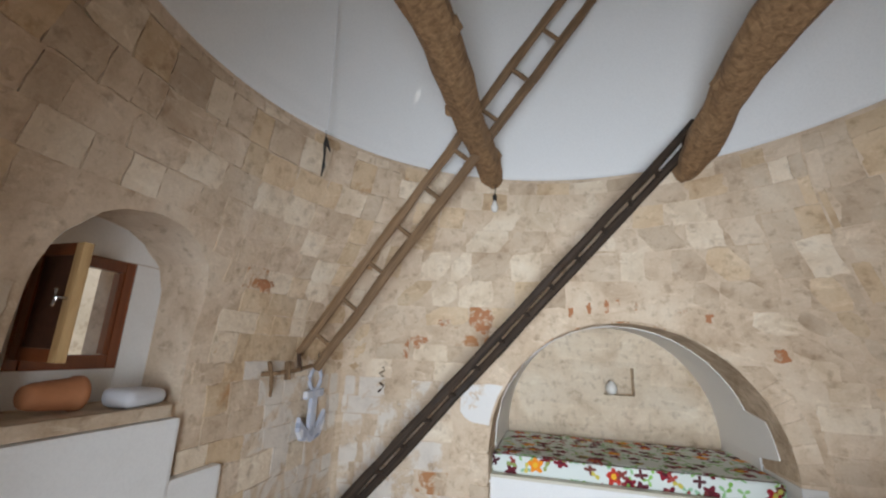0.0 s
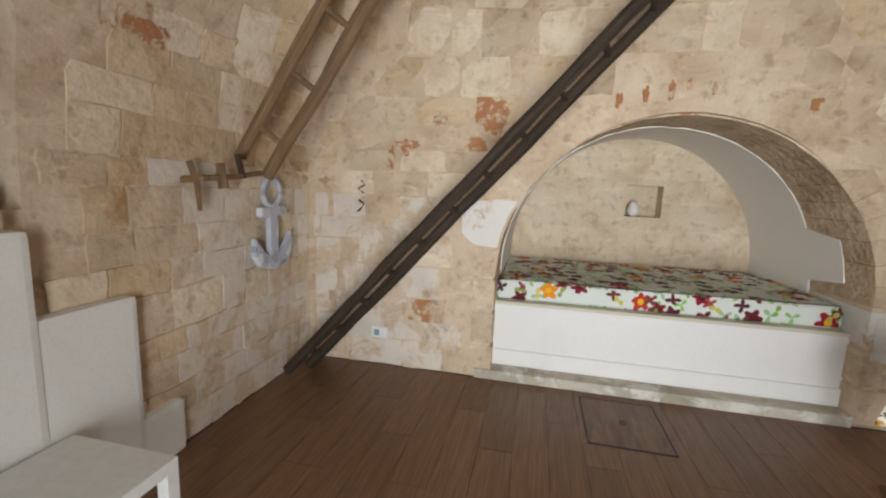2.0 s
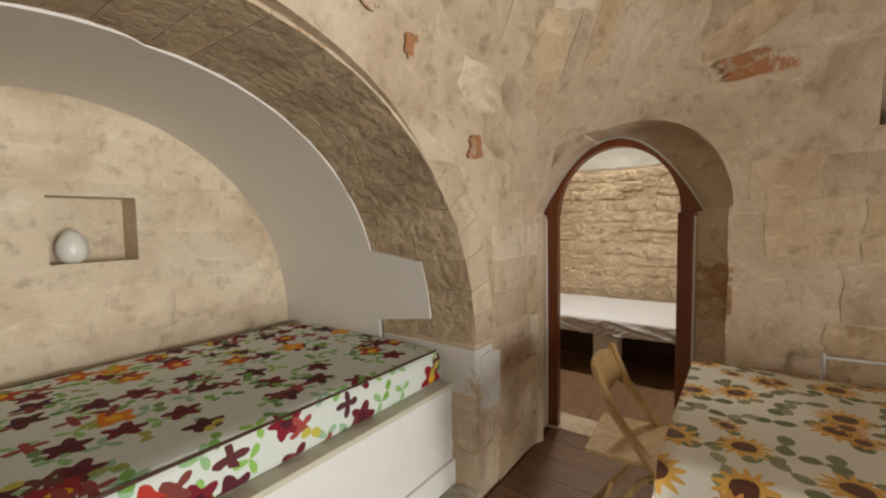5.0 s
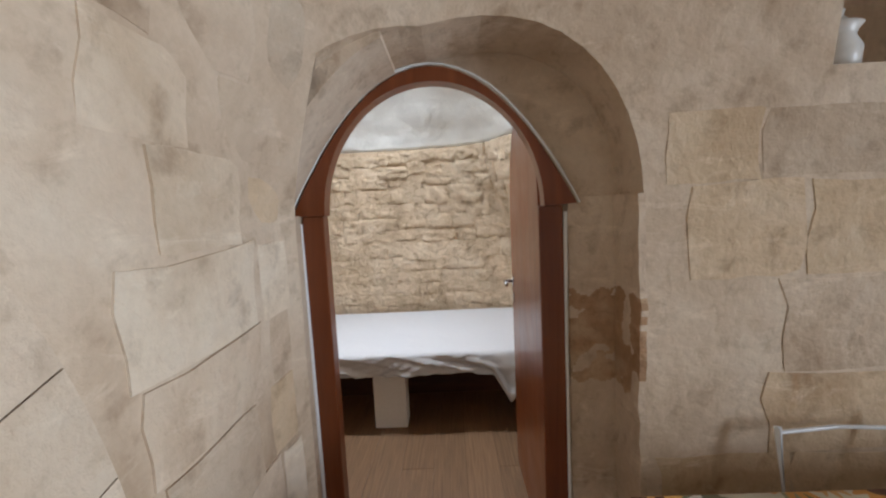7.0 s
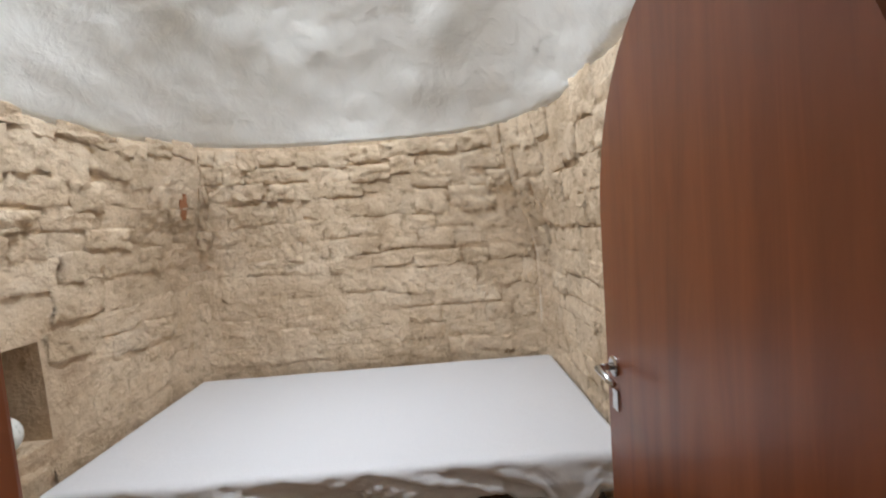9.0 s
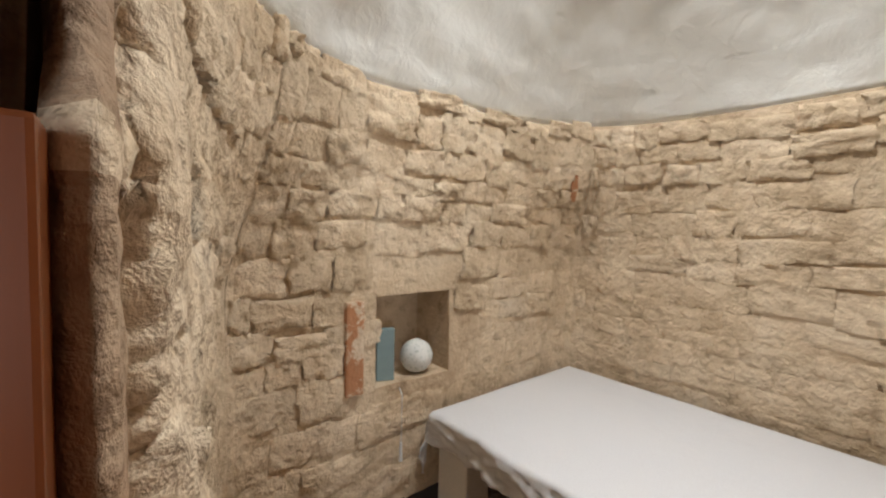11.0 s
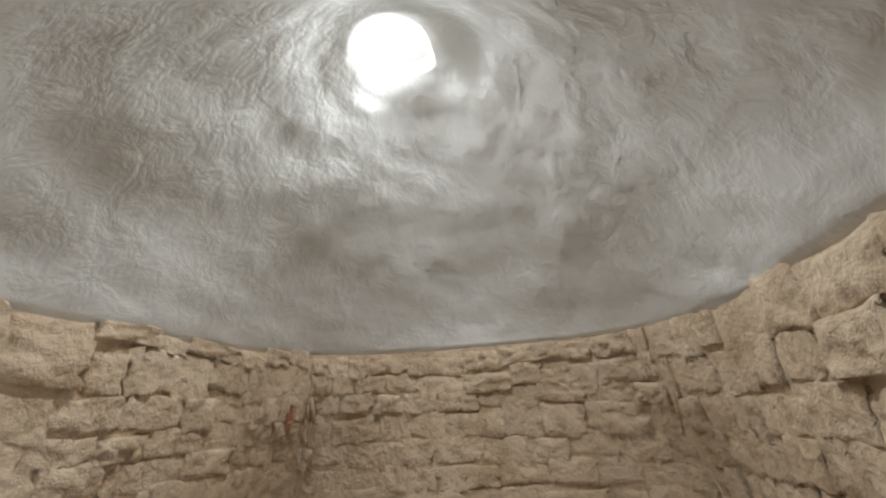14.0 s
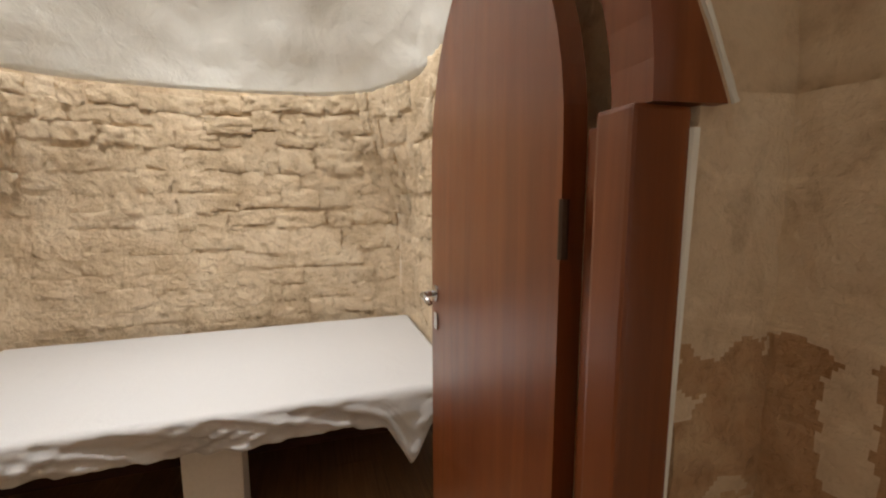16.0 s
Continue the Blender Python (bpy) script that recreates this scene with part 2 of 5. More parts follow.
def add_tube(bm, points, radii, sides=10, rough=0.0, seed=0):
    """A rod through the points; radii one for each; closed at both ends."""
    pts = [Vector(p) for p in points]
    rings = []
    for i, p in enumerate(pts):
        d = (pts[min(i + 1, len(pts) - 1)] - pts[max(i - 1, 0)]).normalized()
        side = d.cross(Vector((0, 0, 1)))
        side = side.normalized() if side.length > 0.05 else Vector((1, 0, 0))
        up = side.cross(d).normalized()
        ring = []
        for k in range(sides):
            a = 2 * math.pi * k / sides
            r = radii[i] * (1 + rough * noise.noise(Vector((math.cos(a) * 1.3 + seed, math.sin(a) * 1.3, i * 0.55 + seed * 3))))
            ring.append(bm.verts.new(p + side * math.cos(a) * r + up * math.sin(a) * r))
        rings.append(ring)
    for a, b in zip(rings, rings[1:]):
        for k in range(sides):
            bm.faces.new((a[k], a[(k + 1) % sides], b[(k + 1) % sides], b[k]))
    bm.faces.new(rings[0][::-1])
    bm.faces.new(rings[-1])
    return bm


def tube(points, radii, sides=10, rough=0.0, seed=0):
    if isinstance(radii, (int, float)):
        radii = [radii] * len(points)
    return add_tube(bmesh.new(), points, radii, sides, rough, seed)


def prism(outline, depth, origin, across, up):
    """A solid from a flat outline of (a, b), extruded by the vector depth."""
    bm = bmesh.new()
    o, ax, u, d = Vector(origin), Vector(across), Vector(up), Vector(depth)
    lower = [bm.verts.new(o + ax * a + u * b) for a, b in outline]
    upper = [bm.verts.new(v.co + d) for v in lower]
    bm.faces.new(lower)
    bm.faces.new(upper[::-1])
    for i in range(len(lower)):
        j = (i + 1) % len(lower)
        bm.faces.new((lower[i], lower[j], upper[j], upper[i]))
    return bm


def arch_outline(c, half, spring, rise, bottom, steps=28, wobble=0.0):
    """Outline of an arched opening: centre, half width, spring height, rise, bottom."""
    pts = [(c - half, bottom), (c + half, bottom)]
    for i in range(steps + 1):
        a = math.pi * i / steps
        w = 1 + wobble * noise.noise(Vector((a * 4, c, half)))
        pts.append((c + half * w * math.cos(a), spring + rise * w * math.sin(a)))
    return pts


def lathe(profile, segs=24):
    bm = bmesh.new()
    rings = []
    for r, z in profile:
        rings.append([bm.verts.new((max(r, 0.0005) * math.cos(2 * math.pi * k / segs), max(r, 0.0005) * math.sin(2 * math.pi * k / segs), z)) for k in range(segs)])
    for a, b in zip(rings, rings[1:]):
        for k in range(segs):
            bm.faces.new((a[k], a[(k + 1) % segs], b[(k + 1) % segs], b[k]))
    bm.faces.new(rings[0][::-1])
    bm.faces.new(rings[-1])
    return bm


def cut(ob, cutters):
    """Takes the solids out of a mesh object."""
    for c in cutters:
        me = bpy.data.meshes.new("cutter")
        bmesh.ops.recalc_face_normals(c, faces=c.faces)
        c.to_mesh(me)
        c.free()
        tool = new("cutter", me)
        mod = ob.modifiers.new("cut", "BOOLEAN")
        mod.operation, mod.solver, mod.object = "DIFFERENCE", "EXACT", tool
        bpy.context.view_layer.update()
        done = bpy.data.meshes.new_from_object(ob.evaluated_get(bpy.context.evaluated_depsgraph_get()))
        ob.modifiers.remove(mod)
        ob.data = done
        bpy.data.objects.remove(tool)
    return ob


# ---- plan ----
MAIN = dict(c=(0.33, 1.31), half=(2.41, 2.41), z0=1.5, z1=3.33, top=2.12, p0=40.0, p1=2.0)
CELL = dict(c=(4.43, 3.88), half=(1.27, 1.28), z0=1.2, z1=2.05, top=1.22, p0=16.0, p1=3.2, skew=0.265, west=0.045)


def shell(room, side, u, z):
    """A point of a room's inner face: side 0 east, 1 north, 2 west, 3 south; u from -1 to 1 along it."""
    w = min(max((z - room["z0"]) / (room["z1"] - room["z0"]), 0), 1)
    s = w * w * (3 - 2 * w)
    p = room["p0"] ** (1 - s ** 0.35) * room["p1"] ** (s ** 0.35)
    ax = room["half"][0] * (1 - s) + room["top"] * s
    ay = room["half"][1] * (1 - s) + room["top"] * s
    k = (1 + abs(u) ** p) ** (-1 / p)
    x, y = ((1, u), (-u, 1), (-1, -u), (u, -1))[side]
    px, py = ax * x * k, ay * y * k
    if "west" in room and px < 0:
        px *= 1 + (room["west"] + 0.065 * s) / ax
    if "skew" in room and px < 0 and py > 0:
        px += room["skew"] * (-px / ax) * (py / ay)
    return Vector((room["c"][0] + px, room["c"][1] + py, z))


def room_wall(name, room, side, thick, height, label, material, nu=60, nz=44, lumps=0.0):
    bm = bmesh.new()
    inner, outer = [], []
    out = Vector(((1, 0, 0), (0, 1, 0), (-1, 0, 0), (0, -1, 0))[side])
    for j in range(nz + 1):
        z = height * j / nz
        row_i, row_o = [], []
        for i in range(nu + 1):
            u = -1 + 2 * i / nu
            p = shell(room, side, u, z)
            if lumps:
                p += out * lumps * (noise.noise(p * 1.4) + 0.5 * noise.noise(p * 4.0))
            row_i.append(bm.verts.new(p))
            q = shell(room, side, u, 0.0)
            q = Vector((q.x, q.y, z)) + out * thick
            if abs(u) == 1:
                q = Vector((q.x, q.y, z))
            row_o.append(bm.verts.new(q))
        inner.append(row_i)
        outer.append(row_o)
    for j in range(nz):
        for i in range(nu):
            bm.faces.new((inner[j][i], inner[j][i + 1], inner[j + 1][i + 1], inner[j + 1][i]))
            bm.faces.new((outer[j][i + 1], outer[j][i], outer[j + 1][i], outer[j + 1][i + 1]))
        for i in (0, nu):
            bm.faces.new((inner[j][i], inner[j + 1][i], outer[j + 1][i], outer[j][i]))
    for i in range(nu):
        bm.faces.new((inner[0][i], inner[0][i + 1], outer[0][i + 1], outer[0][i]))
        bm.faces.new((inner[nz][i], inner[nz][i + 1], outer[nz][i + 1], outer[nz][i]))
    ob = part(name, bm, material)
    return tagged(ob, label, "wall", kind="structure")


def dome(name, room, profile, label, material, thick, segs, lumps, lean=(0.0, 0.0), throat=0.0):
    """A dome of rings (height, radius) above a room's walls, with a shell outside it."""
    fine = []
    for (z0, r0), (z1, r1) in zip(profile, profile[1:]):
        fine += [(z0 + (z1 - z0) * k / 5, r0 + (r1 - r0) * k / 5) for k in range(5)]
    profile = fine + [profile[-1]]
    bm = bmesh.new()
    sheets = []
    for extra in (0.0, thick):
        rings = []
        for k, (z, r) in enumerate(profile):
            ring = []
            mixw = k / (len(profile) - 1)
            for s in range(4):
                for i in range(segs):
                    u = -1 + 2 * i / segs
                    base = shell(room, s, u, room["z1"]) - Vector((*room["c"], room["z1"]))
                    b2 = base.xy / room["top"]
                    rad = b2.length * (1 - min(1, mixw * 2.5)) + min(1, mixw * 2.5)
                    d = b2.normalized()
                    if throat and r < 2 * throat:
                        # the smoke hole is straight on its far side and round on the near one
                        square = (abs(d.x) ** 6 + abs(d.y) ** 6) ** (-1 / 6) if d.x > 0 else 1.0
                        rad *= 1 + (square - 1) * min(1, (2 * throat - r) / throat)
                    lift = mixw ** 1.5
                    q = Vector((room["c"][0] + lean[0] * lift + d.x * rad * (r + extra), room["c"][1] + lean[1] * lift + d.y * rad * (r + extra), z + extra * 0.5))
                    if lumps and extra == 0 and k > 0:
                        q += Vector((d.x, d.y, 0)) * lumps * (min(1, r / 0.6) ** 2 if throat else 1) * (noise.noise(q * 2.2) + 0.6 * noise.noise(q * 6.0) + 0.35 * noise.noise(q * 14))
                    ring.append(bm.verts.new(q))
            rings.append(ring)
        sheets.append(rings)
        for a, b in zip(rings, rings[1:]):
            for i in range(len(a)):
                j = (i + 1) % len(a)
                bm.faces.new((a[i], a[j], b[j], b[i]))
    for e in (0, -1):
        a, b = sheets[0][e], sheets[1][e]
        for i in range(len(a)):
            j = (i + 1) % len(a)
            bm.faces.new((a[i], a[j], b[j], b[i]))
    ob = part(name, bm, material, smooth=True)
    return tagged(ob, label, "ceiling", kind="structure")


# ---- main room ----
ALCOVE = dict(c=0.72, half=1.22, spring=0.82, rise=1.21)
DOOR_C = 3.30


def pointed_outline(c, half, spring, rise, bottom, steps=28):
    """An arch with straight flanks and a round crown, as the door frame has."""
    pts = [(c - half, bottom), (c + half, bottom)]
    for i in range(steps + 1):
        a = math.pi * i / steps
        pts.append((c + half * math.cos(a), spring + rise * math.sin(a) ** 2))
    return pts


def reveal_outline():
    """The doorway's reveal towards the main room: wide on the table's side, tight at the corner."""
    pts = [(2.70, -0.05), (3.738, -0.05)]
    for i in range(25):
        a = math.pi * i / 24
        c = math.cos(a)
        pts.append((3.30 + (0.438 if c > 0 else 0.60) * c, 1.47 + (0.455 + (0.17 * -c if c < 0 else 0)) * math.sin(a)))
    return pts


wall_north = room_wall("wall_north", MAIN, 1, 0.62, 3.33, "pale limestone block wall with an arched bed alcove", MORTAR)
wall_east = room_wall("wall_east", MAIN, 0, 0.30, 3.33, "pale limestone block wall around an arched doorway", MORTAR)
wall_west = room_wall("wall_west", MAIN, 2, 0.60, 3.33, "pale limestone block wall with a deep window niche", MORTAR)
wall_south = room_wall("wall_south", MAIN, 3, 0.55, 3.33, "pale limestone block wall with the open entrance", MORTAR)

cut(wall_north, [prism(arch_outline(ALCOVE["c"], ALCOVE["half"], ALCOVE["spring"], ALCOVE["rise"], -0.05, 36, 0.008), (0, 1.2, 0), (0, 3.2, 0), (1, 0, 0), (0, 0, 1))])
corner_pier = part("corner_pier", box((2.742, 3.739, 0.0), (3.038, 4.30, 2.6), 0.004), MORTAR, wall_north)
spandrel = part("spandrel", box((2.622, 3.40, 1.40), (3.034, 3.95, 2.60)), MORTAR, wall_north)
cut(spandrel, [prism(pointed_outline(DOOR_C, 0.470, 1.466, 0.452, 0.5), (0.6, 0, 0), (2.6, 0, 0), (0, 1, 0), (0, 0, 1))])
cut(corner_pier, [prism(pointed_outline(DOOR_C, 0.470, 1.466, 0.452, 1.466), (0.6, 0, 0), (2.86, 0, 0), (0, 1, 0), (0, 0, 1))])
cut(wall_south, [prism(arch_outline(0.1, 0.55, 1.75, 0.4, -0.05), (0, -1.4, 0), (0, -0.6, 0), (1, 0, 0), (0, 0, 1))])
cut(wall_west, [prism(arch_outline(1.29, 0.462, 1.96, 0.41, 1.34, 24, 0.05), (-0.50, 0, 0), (-1.9, 0, 0), (0, 1, 0), (0, 0, 1)),
                box((-3.2, 1.03, 1.53), (-2.0, 1.56, 2.15))])
cut(wall_east, [prism(reveal_outline(), (0.42, 0, 0), (2.5, 0, 0), (0, 1, 0), (0, 0, 1))])
cut(wall_east, [prism(pointed_outline(DOOR_C, 0.452, 1.464, 0.445, 1.44), (0.9, 0, 0), (2.5, 0, 0), (0, 1, 0), (0, 0, 1))])
cut(wall_east, [box((2.5, DOOR_C - 0.414, -0.05), (3.4, DOOR_C + 0.438, 1.462))])
behind_head = [(2.86, 1.40), (3.738, 1.40)] + [(3.30 + (0.60 + 0.15 * min(1, 2.2 * math.sin(a))) * math.cos(a) if a < math.pi / 2 else 3.30 + 0.44 * math.cos(a), min(2.06, 1.463 + 0.71 * math.sin(a))) for a in (math.pi * i / 24 for i in range(25))]
for ob in (wall_east, corner_pier, spandrel):
    cut(ob, [prism(behind_head, (0.5, 0, 0), (2.966, 0, 0), (0, 1, 0), (0, 0, 1))])
cut(wall_east, [box((2.5, 1.80, 1.80), (2.96, 2.21, 2.24))])

main_dome = dome("ceiling", MAIN, [(3.33, 2.12), (3.50, 2.07), (3.8, 1.95), (4.1, 1.80), (4.4, 1.62), (4.8, 1.32), (5.2, 0.95), (5.5, 0.6), (5.7, 0.25), (5.74, 0.02)],
                 "smooth whitewashed conical stone dome", DOME_WHITE, 0.3, 24, 0.012)

floor = tagged(part("floor", box((-2.7, -1.60, -0.12), (2.92, 5.3, -0.006)), GROUT), "brown wood-look tile floor with thin joints", "floor", kind="structure")
floor_cell = tagged(part("floor_cell", box((2.93, 2.4, -0.25), (6.0, 5.4, -0.126)), GROUT), "brown wood-look tile floor of the small cell", "floor", kind="structure")
threshold = tagged(part("threshold", box((2.90, 2.80, -0.13), (3.14, 3.80, 0.012), 0.008), STONE), "worn pale stone door threshold", "threshold", kind="structure")
ground = tagged(part("ground", box((-300, -300, -0.60), (300, 300, -0.26)), GROUND), "sunlit pale stone paving outside the door", "ground", kind="structure")
doorstep = tagged(part("doorstep", box((-0.85, -2.3, -0.27), (1.05, -1.66, -0.01), 0.02), STONE), "worn stone step before the entrance", "step", kind="structure")
garden_wall = tagged(part("garden_wall", box((-8.5, -5.0, -0.27), (-8.0, 9.0, 4.6), 0.03), GROUND), "sunlit pale dry-stone wall outside the window", "wall", kind="structure")

# alcove: barrel vault behind the stone arch, plaster with a toothed front edge
alcove_y0, alcove_y1 = 3.74, 5.26


def plaster_front(a):
    """Where the plaster of the vault begins, by the angle round the arch (0 right, pi left)."""
    z = ALCOVE["spring"] + ALCOVE["rise"] * math.sin(a)
    if a < math.pi / 2:
        if z < 0.92:
            return 4.36
        if z < 1.24:
            return 3.98
        return 4.33 - 0.10 * min(1, (z - 1.24) / 0.8)
    return 4.20 + 0.12 * math.sin(2 * a) - (0.12 if 1.2 < z < 1.45 else 0)


def vault_ring(scale):
    """Points (x, z, a) of the vault's section from the right foot to the left one."""
    out = []
    for i in range(8):
        out.append((ALCOVE["c"] + ALCOVE["half"] * scale, 0.05 + (ALCOVE["spring"] - 0.05) * i / 8, 0.0))
    for i in range(73):
        a = math.pi * i / 72
        out.append((ALCOVE["c"] + ALCOVE["half"] * scale * math.cos(a), ALCOVE["spring"] + ALCOVE["rise"] * scale * math.sin(a), a))
    for i in range(8):
        out.append((ALCOVE["c"] - ALCOVE["half"] * scale, ALCOVE["spring"] - (ALCOVE["spring"] - 0.05) * (i + 1) / 8, math.pi))
    return out


bm = bmesh.new()
inner, outer = vault_ring(0.985), vault_ring(1.12)
rows = []
for (x, z, a), (xo, zo, _) in zip(inner, outer):
    yf = plaster_front(a)
    ys = [yf + (alcove_y1 - yf) * k / 10 for k in range(11)]
    row = [bm.verts.new((ALCOVE["c"] + (x - ALCOVE["c"]) * (1 - 0.02 * k / 10), y, z if z < 0.5 else 0.5 + (z - 0.5) * (1 + 0.03 * k / 10))) for k, y in enumerate(ys)] + [bm.verts.new((xo, ys[-1], zo)), bm.verts.new((xo, max(yf, 4.36), zo)), bm.verts.new((ALCOVE["c"] + (x - ALCOVE["c"]) * 1.012, yf, z + (z - 0.8) * 0.012 if z > 0.8 else z))]
    rows.append(row)
for a, b in zip(rows, rows[1:]):
    for k in range(len(a)):
        k2 = (k + 1) % len(a)
        bm.faces.new((a[k], a[k2], b[k2], b[k]))
bm.faces.new(rows[0])
bm.faces.new(rows[-1][::-1])
alcove_vault = tagged(part("alcove_vault", bm, VAULT_WHITE), "grey-white plastered barrel vault over the bed alcove", "vault", kind="structure")

alcove_back = tagged(part("wall_alcove", box((-0.75, alcove_y1 - 0.01, 0.0), (2.2, alcove_y1 + 0.35, 2.3)), CREAM_STONE), "pale limestone back wall of the bed alcove with a square niche", "wall", kind="structure")
cut(alcove_back, [box((0.69, 5.1, 1.26), (1.04, 5.46, 1.585))])

# white masonry bench and plinths
platform = thing("bed_platform", pose(0.72, 3.86, 0), "white plastered masonry bed platform in the alcove", "bed platform", kind="structure")
part("front", box((-1.25, 0.0, 0.0), (1.25, 1.39, 0.575), 0.012), WHITE, platform)
part("skirting", box((-1.25, -0.018, 0.02), (1.25, -0.002, 0.20), 0.006), WHITE, platform)
part("top_board", box((-1.25, -0.012, 0.577), (1.25, 1.39, 0.602), 0.006), TICKING, platform, "cream painted top board")
WORN_STEP = stone_material("worn_grey_step", ((0.40, 0.36, 0.29), (0.52, 0.48, 0.40), (0.62, 0.58, 0.50)), vary=0.0, coat=((0.74, 0.72, 0.67), 3.0, 0.50, 0.8))
ledge = tagged(part("ledge", box((-0.62, 3.69, -0.004), (1.93, 3.838, 0.075), 0.018), WORN_STEP), "low worn grey-white step along the bed platform", "ledge", kind="structure")
plinth = thing("plinth", pose(-2.05, 1.0, 0), "white limewashed stepped plinth along the window wall", "plinth", kind="structure")
for lo, hi in (((-0.05, -2.05, 0), (0.045, 0.72, 1.27)), ((-0.05, 0.62, 0), (0.036, 1.12, 0.93)), ((-0.05, 1.0, 0), (0.028, 1.36, 0.30))):
    part("plaster_block", box(lo, hi, 0.03), WHITE, plinth)
part("ledge_stone", box((-0.03, -0.3, 1.272), (0.03, 0.66, 1.345), 0.02), STONE, plinth, "worn pale stone ledge")

# ---- cell ----
def cell_arch(out, a, rise=0.72):
    """The broken arch of the doorway on the cell's side: broad shoulders, tight beside the door."""
    ny, nz = math.cos(a), math.sin(a)
    wide = out + 0.15 * min(1, nz * 2.2) if ny > 0 else 0.50 + 0.06 * nz
    return 3.30 + wide * ny, min(2.04, 1.47 + rise * nz)


wall_cell_east = room_wall("wall_cell_east", CELL, 0, 0.4, 2.05, "rough limestone rubble wall behind the bed", RUBBLE_MORTAR, 40, 30, 0.012)
wall_cell_north = room_wall("wall_cell_north", CELL, 1, 0.45, 2.05, "rough limestone rubble wall with a small square niche", RUBBLE_MORTAR, 40, 30, 0.012)
wall_cell_west = room_wall("wall_cell_west", CELL, 2, 0.073, 2.05, "rough limestone rubble wall around the doorway", RUBBLE_MORTAR, 40, 30, 0.012)
wall_cell_south = room_wall("wall_cell_south", CELL, 3, 0.4, 2.05, "rough limestone rubble wall beside the open door", RUBBLE_MORTAR, 40, 30, 0.012)
cut(wall_cell_north, [box((4.09, 4.9, 0.62), (4.545, 5.46, 1.07))])
cut(wall_cell_west, [prism([(2.80, -0.2), (3.92, -0.2)] + [cell_arch(0.62, math.pi * i / 24, 0.74) for i in range(25)], (0.6, 0, 0), (2.95, 0, 0), (0, 1, 0), (0, 0, 1))])
cut(wall_cell_west, [box((2.95, 2.82, -0.2), (3.4, 2.99, 1.93))])
cell_dome = dome("ceiling_cell", CELL, [(2.05, 1.22), (2.2, 1.16), (2.45, 1.0), (2.7, 0.80), (2.95, 0.58), (3.15, 0.37), (3.25, 0.22), (3.29, 0.175), (3.33, 0.168), (3.46, 0.168), (3.60, 0.168)],
                 "lumpy whitewashed stone dome with a bright smoke hole", ROUGH_WHITE, 0.25, 40, 0.030, (-0.015, 0.125), 0.168)


niche_lining = thing("niche_lining", pose(-2.397, 1.295, 1.53), "white plaster round the small window in its niche", "plaster", kind="structure")
for lo, hi in (((-0.01, -0.47, -0.18), (0.006, -0.27, 0.84)), ((-0.01, 0.27, -0.18), (0.006, 0.47, 0.62)), ((-0.01, -0.266, 0.625), (0.006, 0.47, 0.84)), ((-0.01, -0.266, -0.18), (0.006, 0.266, -0.002))):
    part("plaster", box(lo, hi), WHITE, niche_lining)

# broken lining of the doorway on the cell's side: a brown recess behind the frame, then a pale rough edge
bm = bmesh.new()
rows = []
DEEP = [(3.058, 0.474), (3.066, 0.484), (3.068, 0.53), (3.068, 0.575), (3.072, 0.60), (3.077, 0.605), (3.082, 0.60), (3.087, 0.592), (3.092, 0.588), (3.097, 0.586), (3.102, 0.588), (3.108, 0.594), (3.114, 0.606), (3.120, 0.625), (3.126, 0.65), (3.130, 0.68)]
for i in range(241):
    f = 0.56 * i / 240
    row = []
    for j, (x, out) in enumerate(DEEP):
        z0 = -0.13 + 1.6 * f / 0.3
        ledge = math.exp(-((z0 - 1.455) / 0.03) ** 2)
        if 1 < j < 8:
            out -= 0.045 * ledge
            if z0 > 1.47:
                out -= 0.02 + 0.002 * j
        if f < 0.3:
            y, z, ny, nz = 3.30 + out, z0, 1, 0
        else:
            a = math.pi * (f - 0.3) / 0.4
            ny, nz = math.cos(a), math.sin(a)
            k = max(min(1, j / 4), min(1, nz * 4))
            ya, za = cell_arch(max(out, 0.58), a, 0.70 + 0.15 * (max(out, 0.58) - 0.59))
            y, z = (3.30 + out * ny) * (1 - k) + ya * k, (1.47 + 0.46 * nz) * (1 - k) + za * k
        q = Vector((x, y, z))
        d = 0.018 * noise.noise(q * 9) + 0.024 * noise.noise(q * 21) + 0.020 * noise.noise(q * 42)
        wave = 0.012 * noise.noise(Vector((3, z * 7, y * 7))) + 0.008 * noise.noise(Vector((8, z * 19, y * 19)))
        k = (0.0, 0.1, 0.5)[j] if j < 3 else 1.0
        row.append(bm.verts.new(q - Vector((0, ny, nz)) * d * k + Vector((wave * k, 0, 0))))
    rows.append(row)
for p, q in zip(rows, rows[1:]):
    for j in range(len(DEEP) - 1):
        face = bm.faces.new((p[j], p[j + 1], q[j + 1], q[j]))
        z = p[j].co.z
        on_ledge = abs(z - 1.455 - 0.02 * noise.noise(p[j].co * 14)) < 0.012 + 0.014 * noise.noise(p[j].co * 33)
        face.material_index = 1 if j > 6 or on_ledge else 0
lining = tagged(part("doorway_lining", bm, DARK_STONE, smooth=True), "broken brown stone recess with a pale rough edge beside the door frame", "doorway", kind="structure")
lining.data.materials.append(RUBBLE)
mod = lining.modifiers.new("thickness", "SOLIDIFY")
mod.thickness, mod.offset = 0.03, 1.0

part("core", prism([(3.036, 4.06), (3.10, 4.06), (3.15, 4.30), (3.20, 4.60), (3.22, 4.90), (3.036, 4.90)], (0, 0, 2.25), (0, 0, -0.2), (1, 0, 0), (0, 1, 0)), RUBBLE_MORTAR, wall_cell_west)

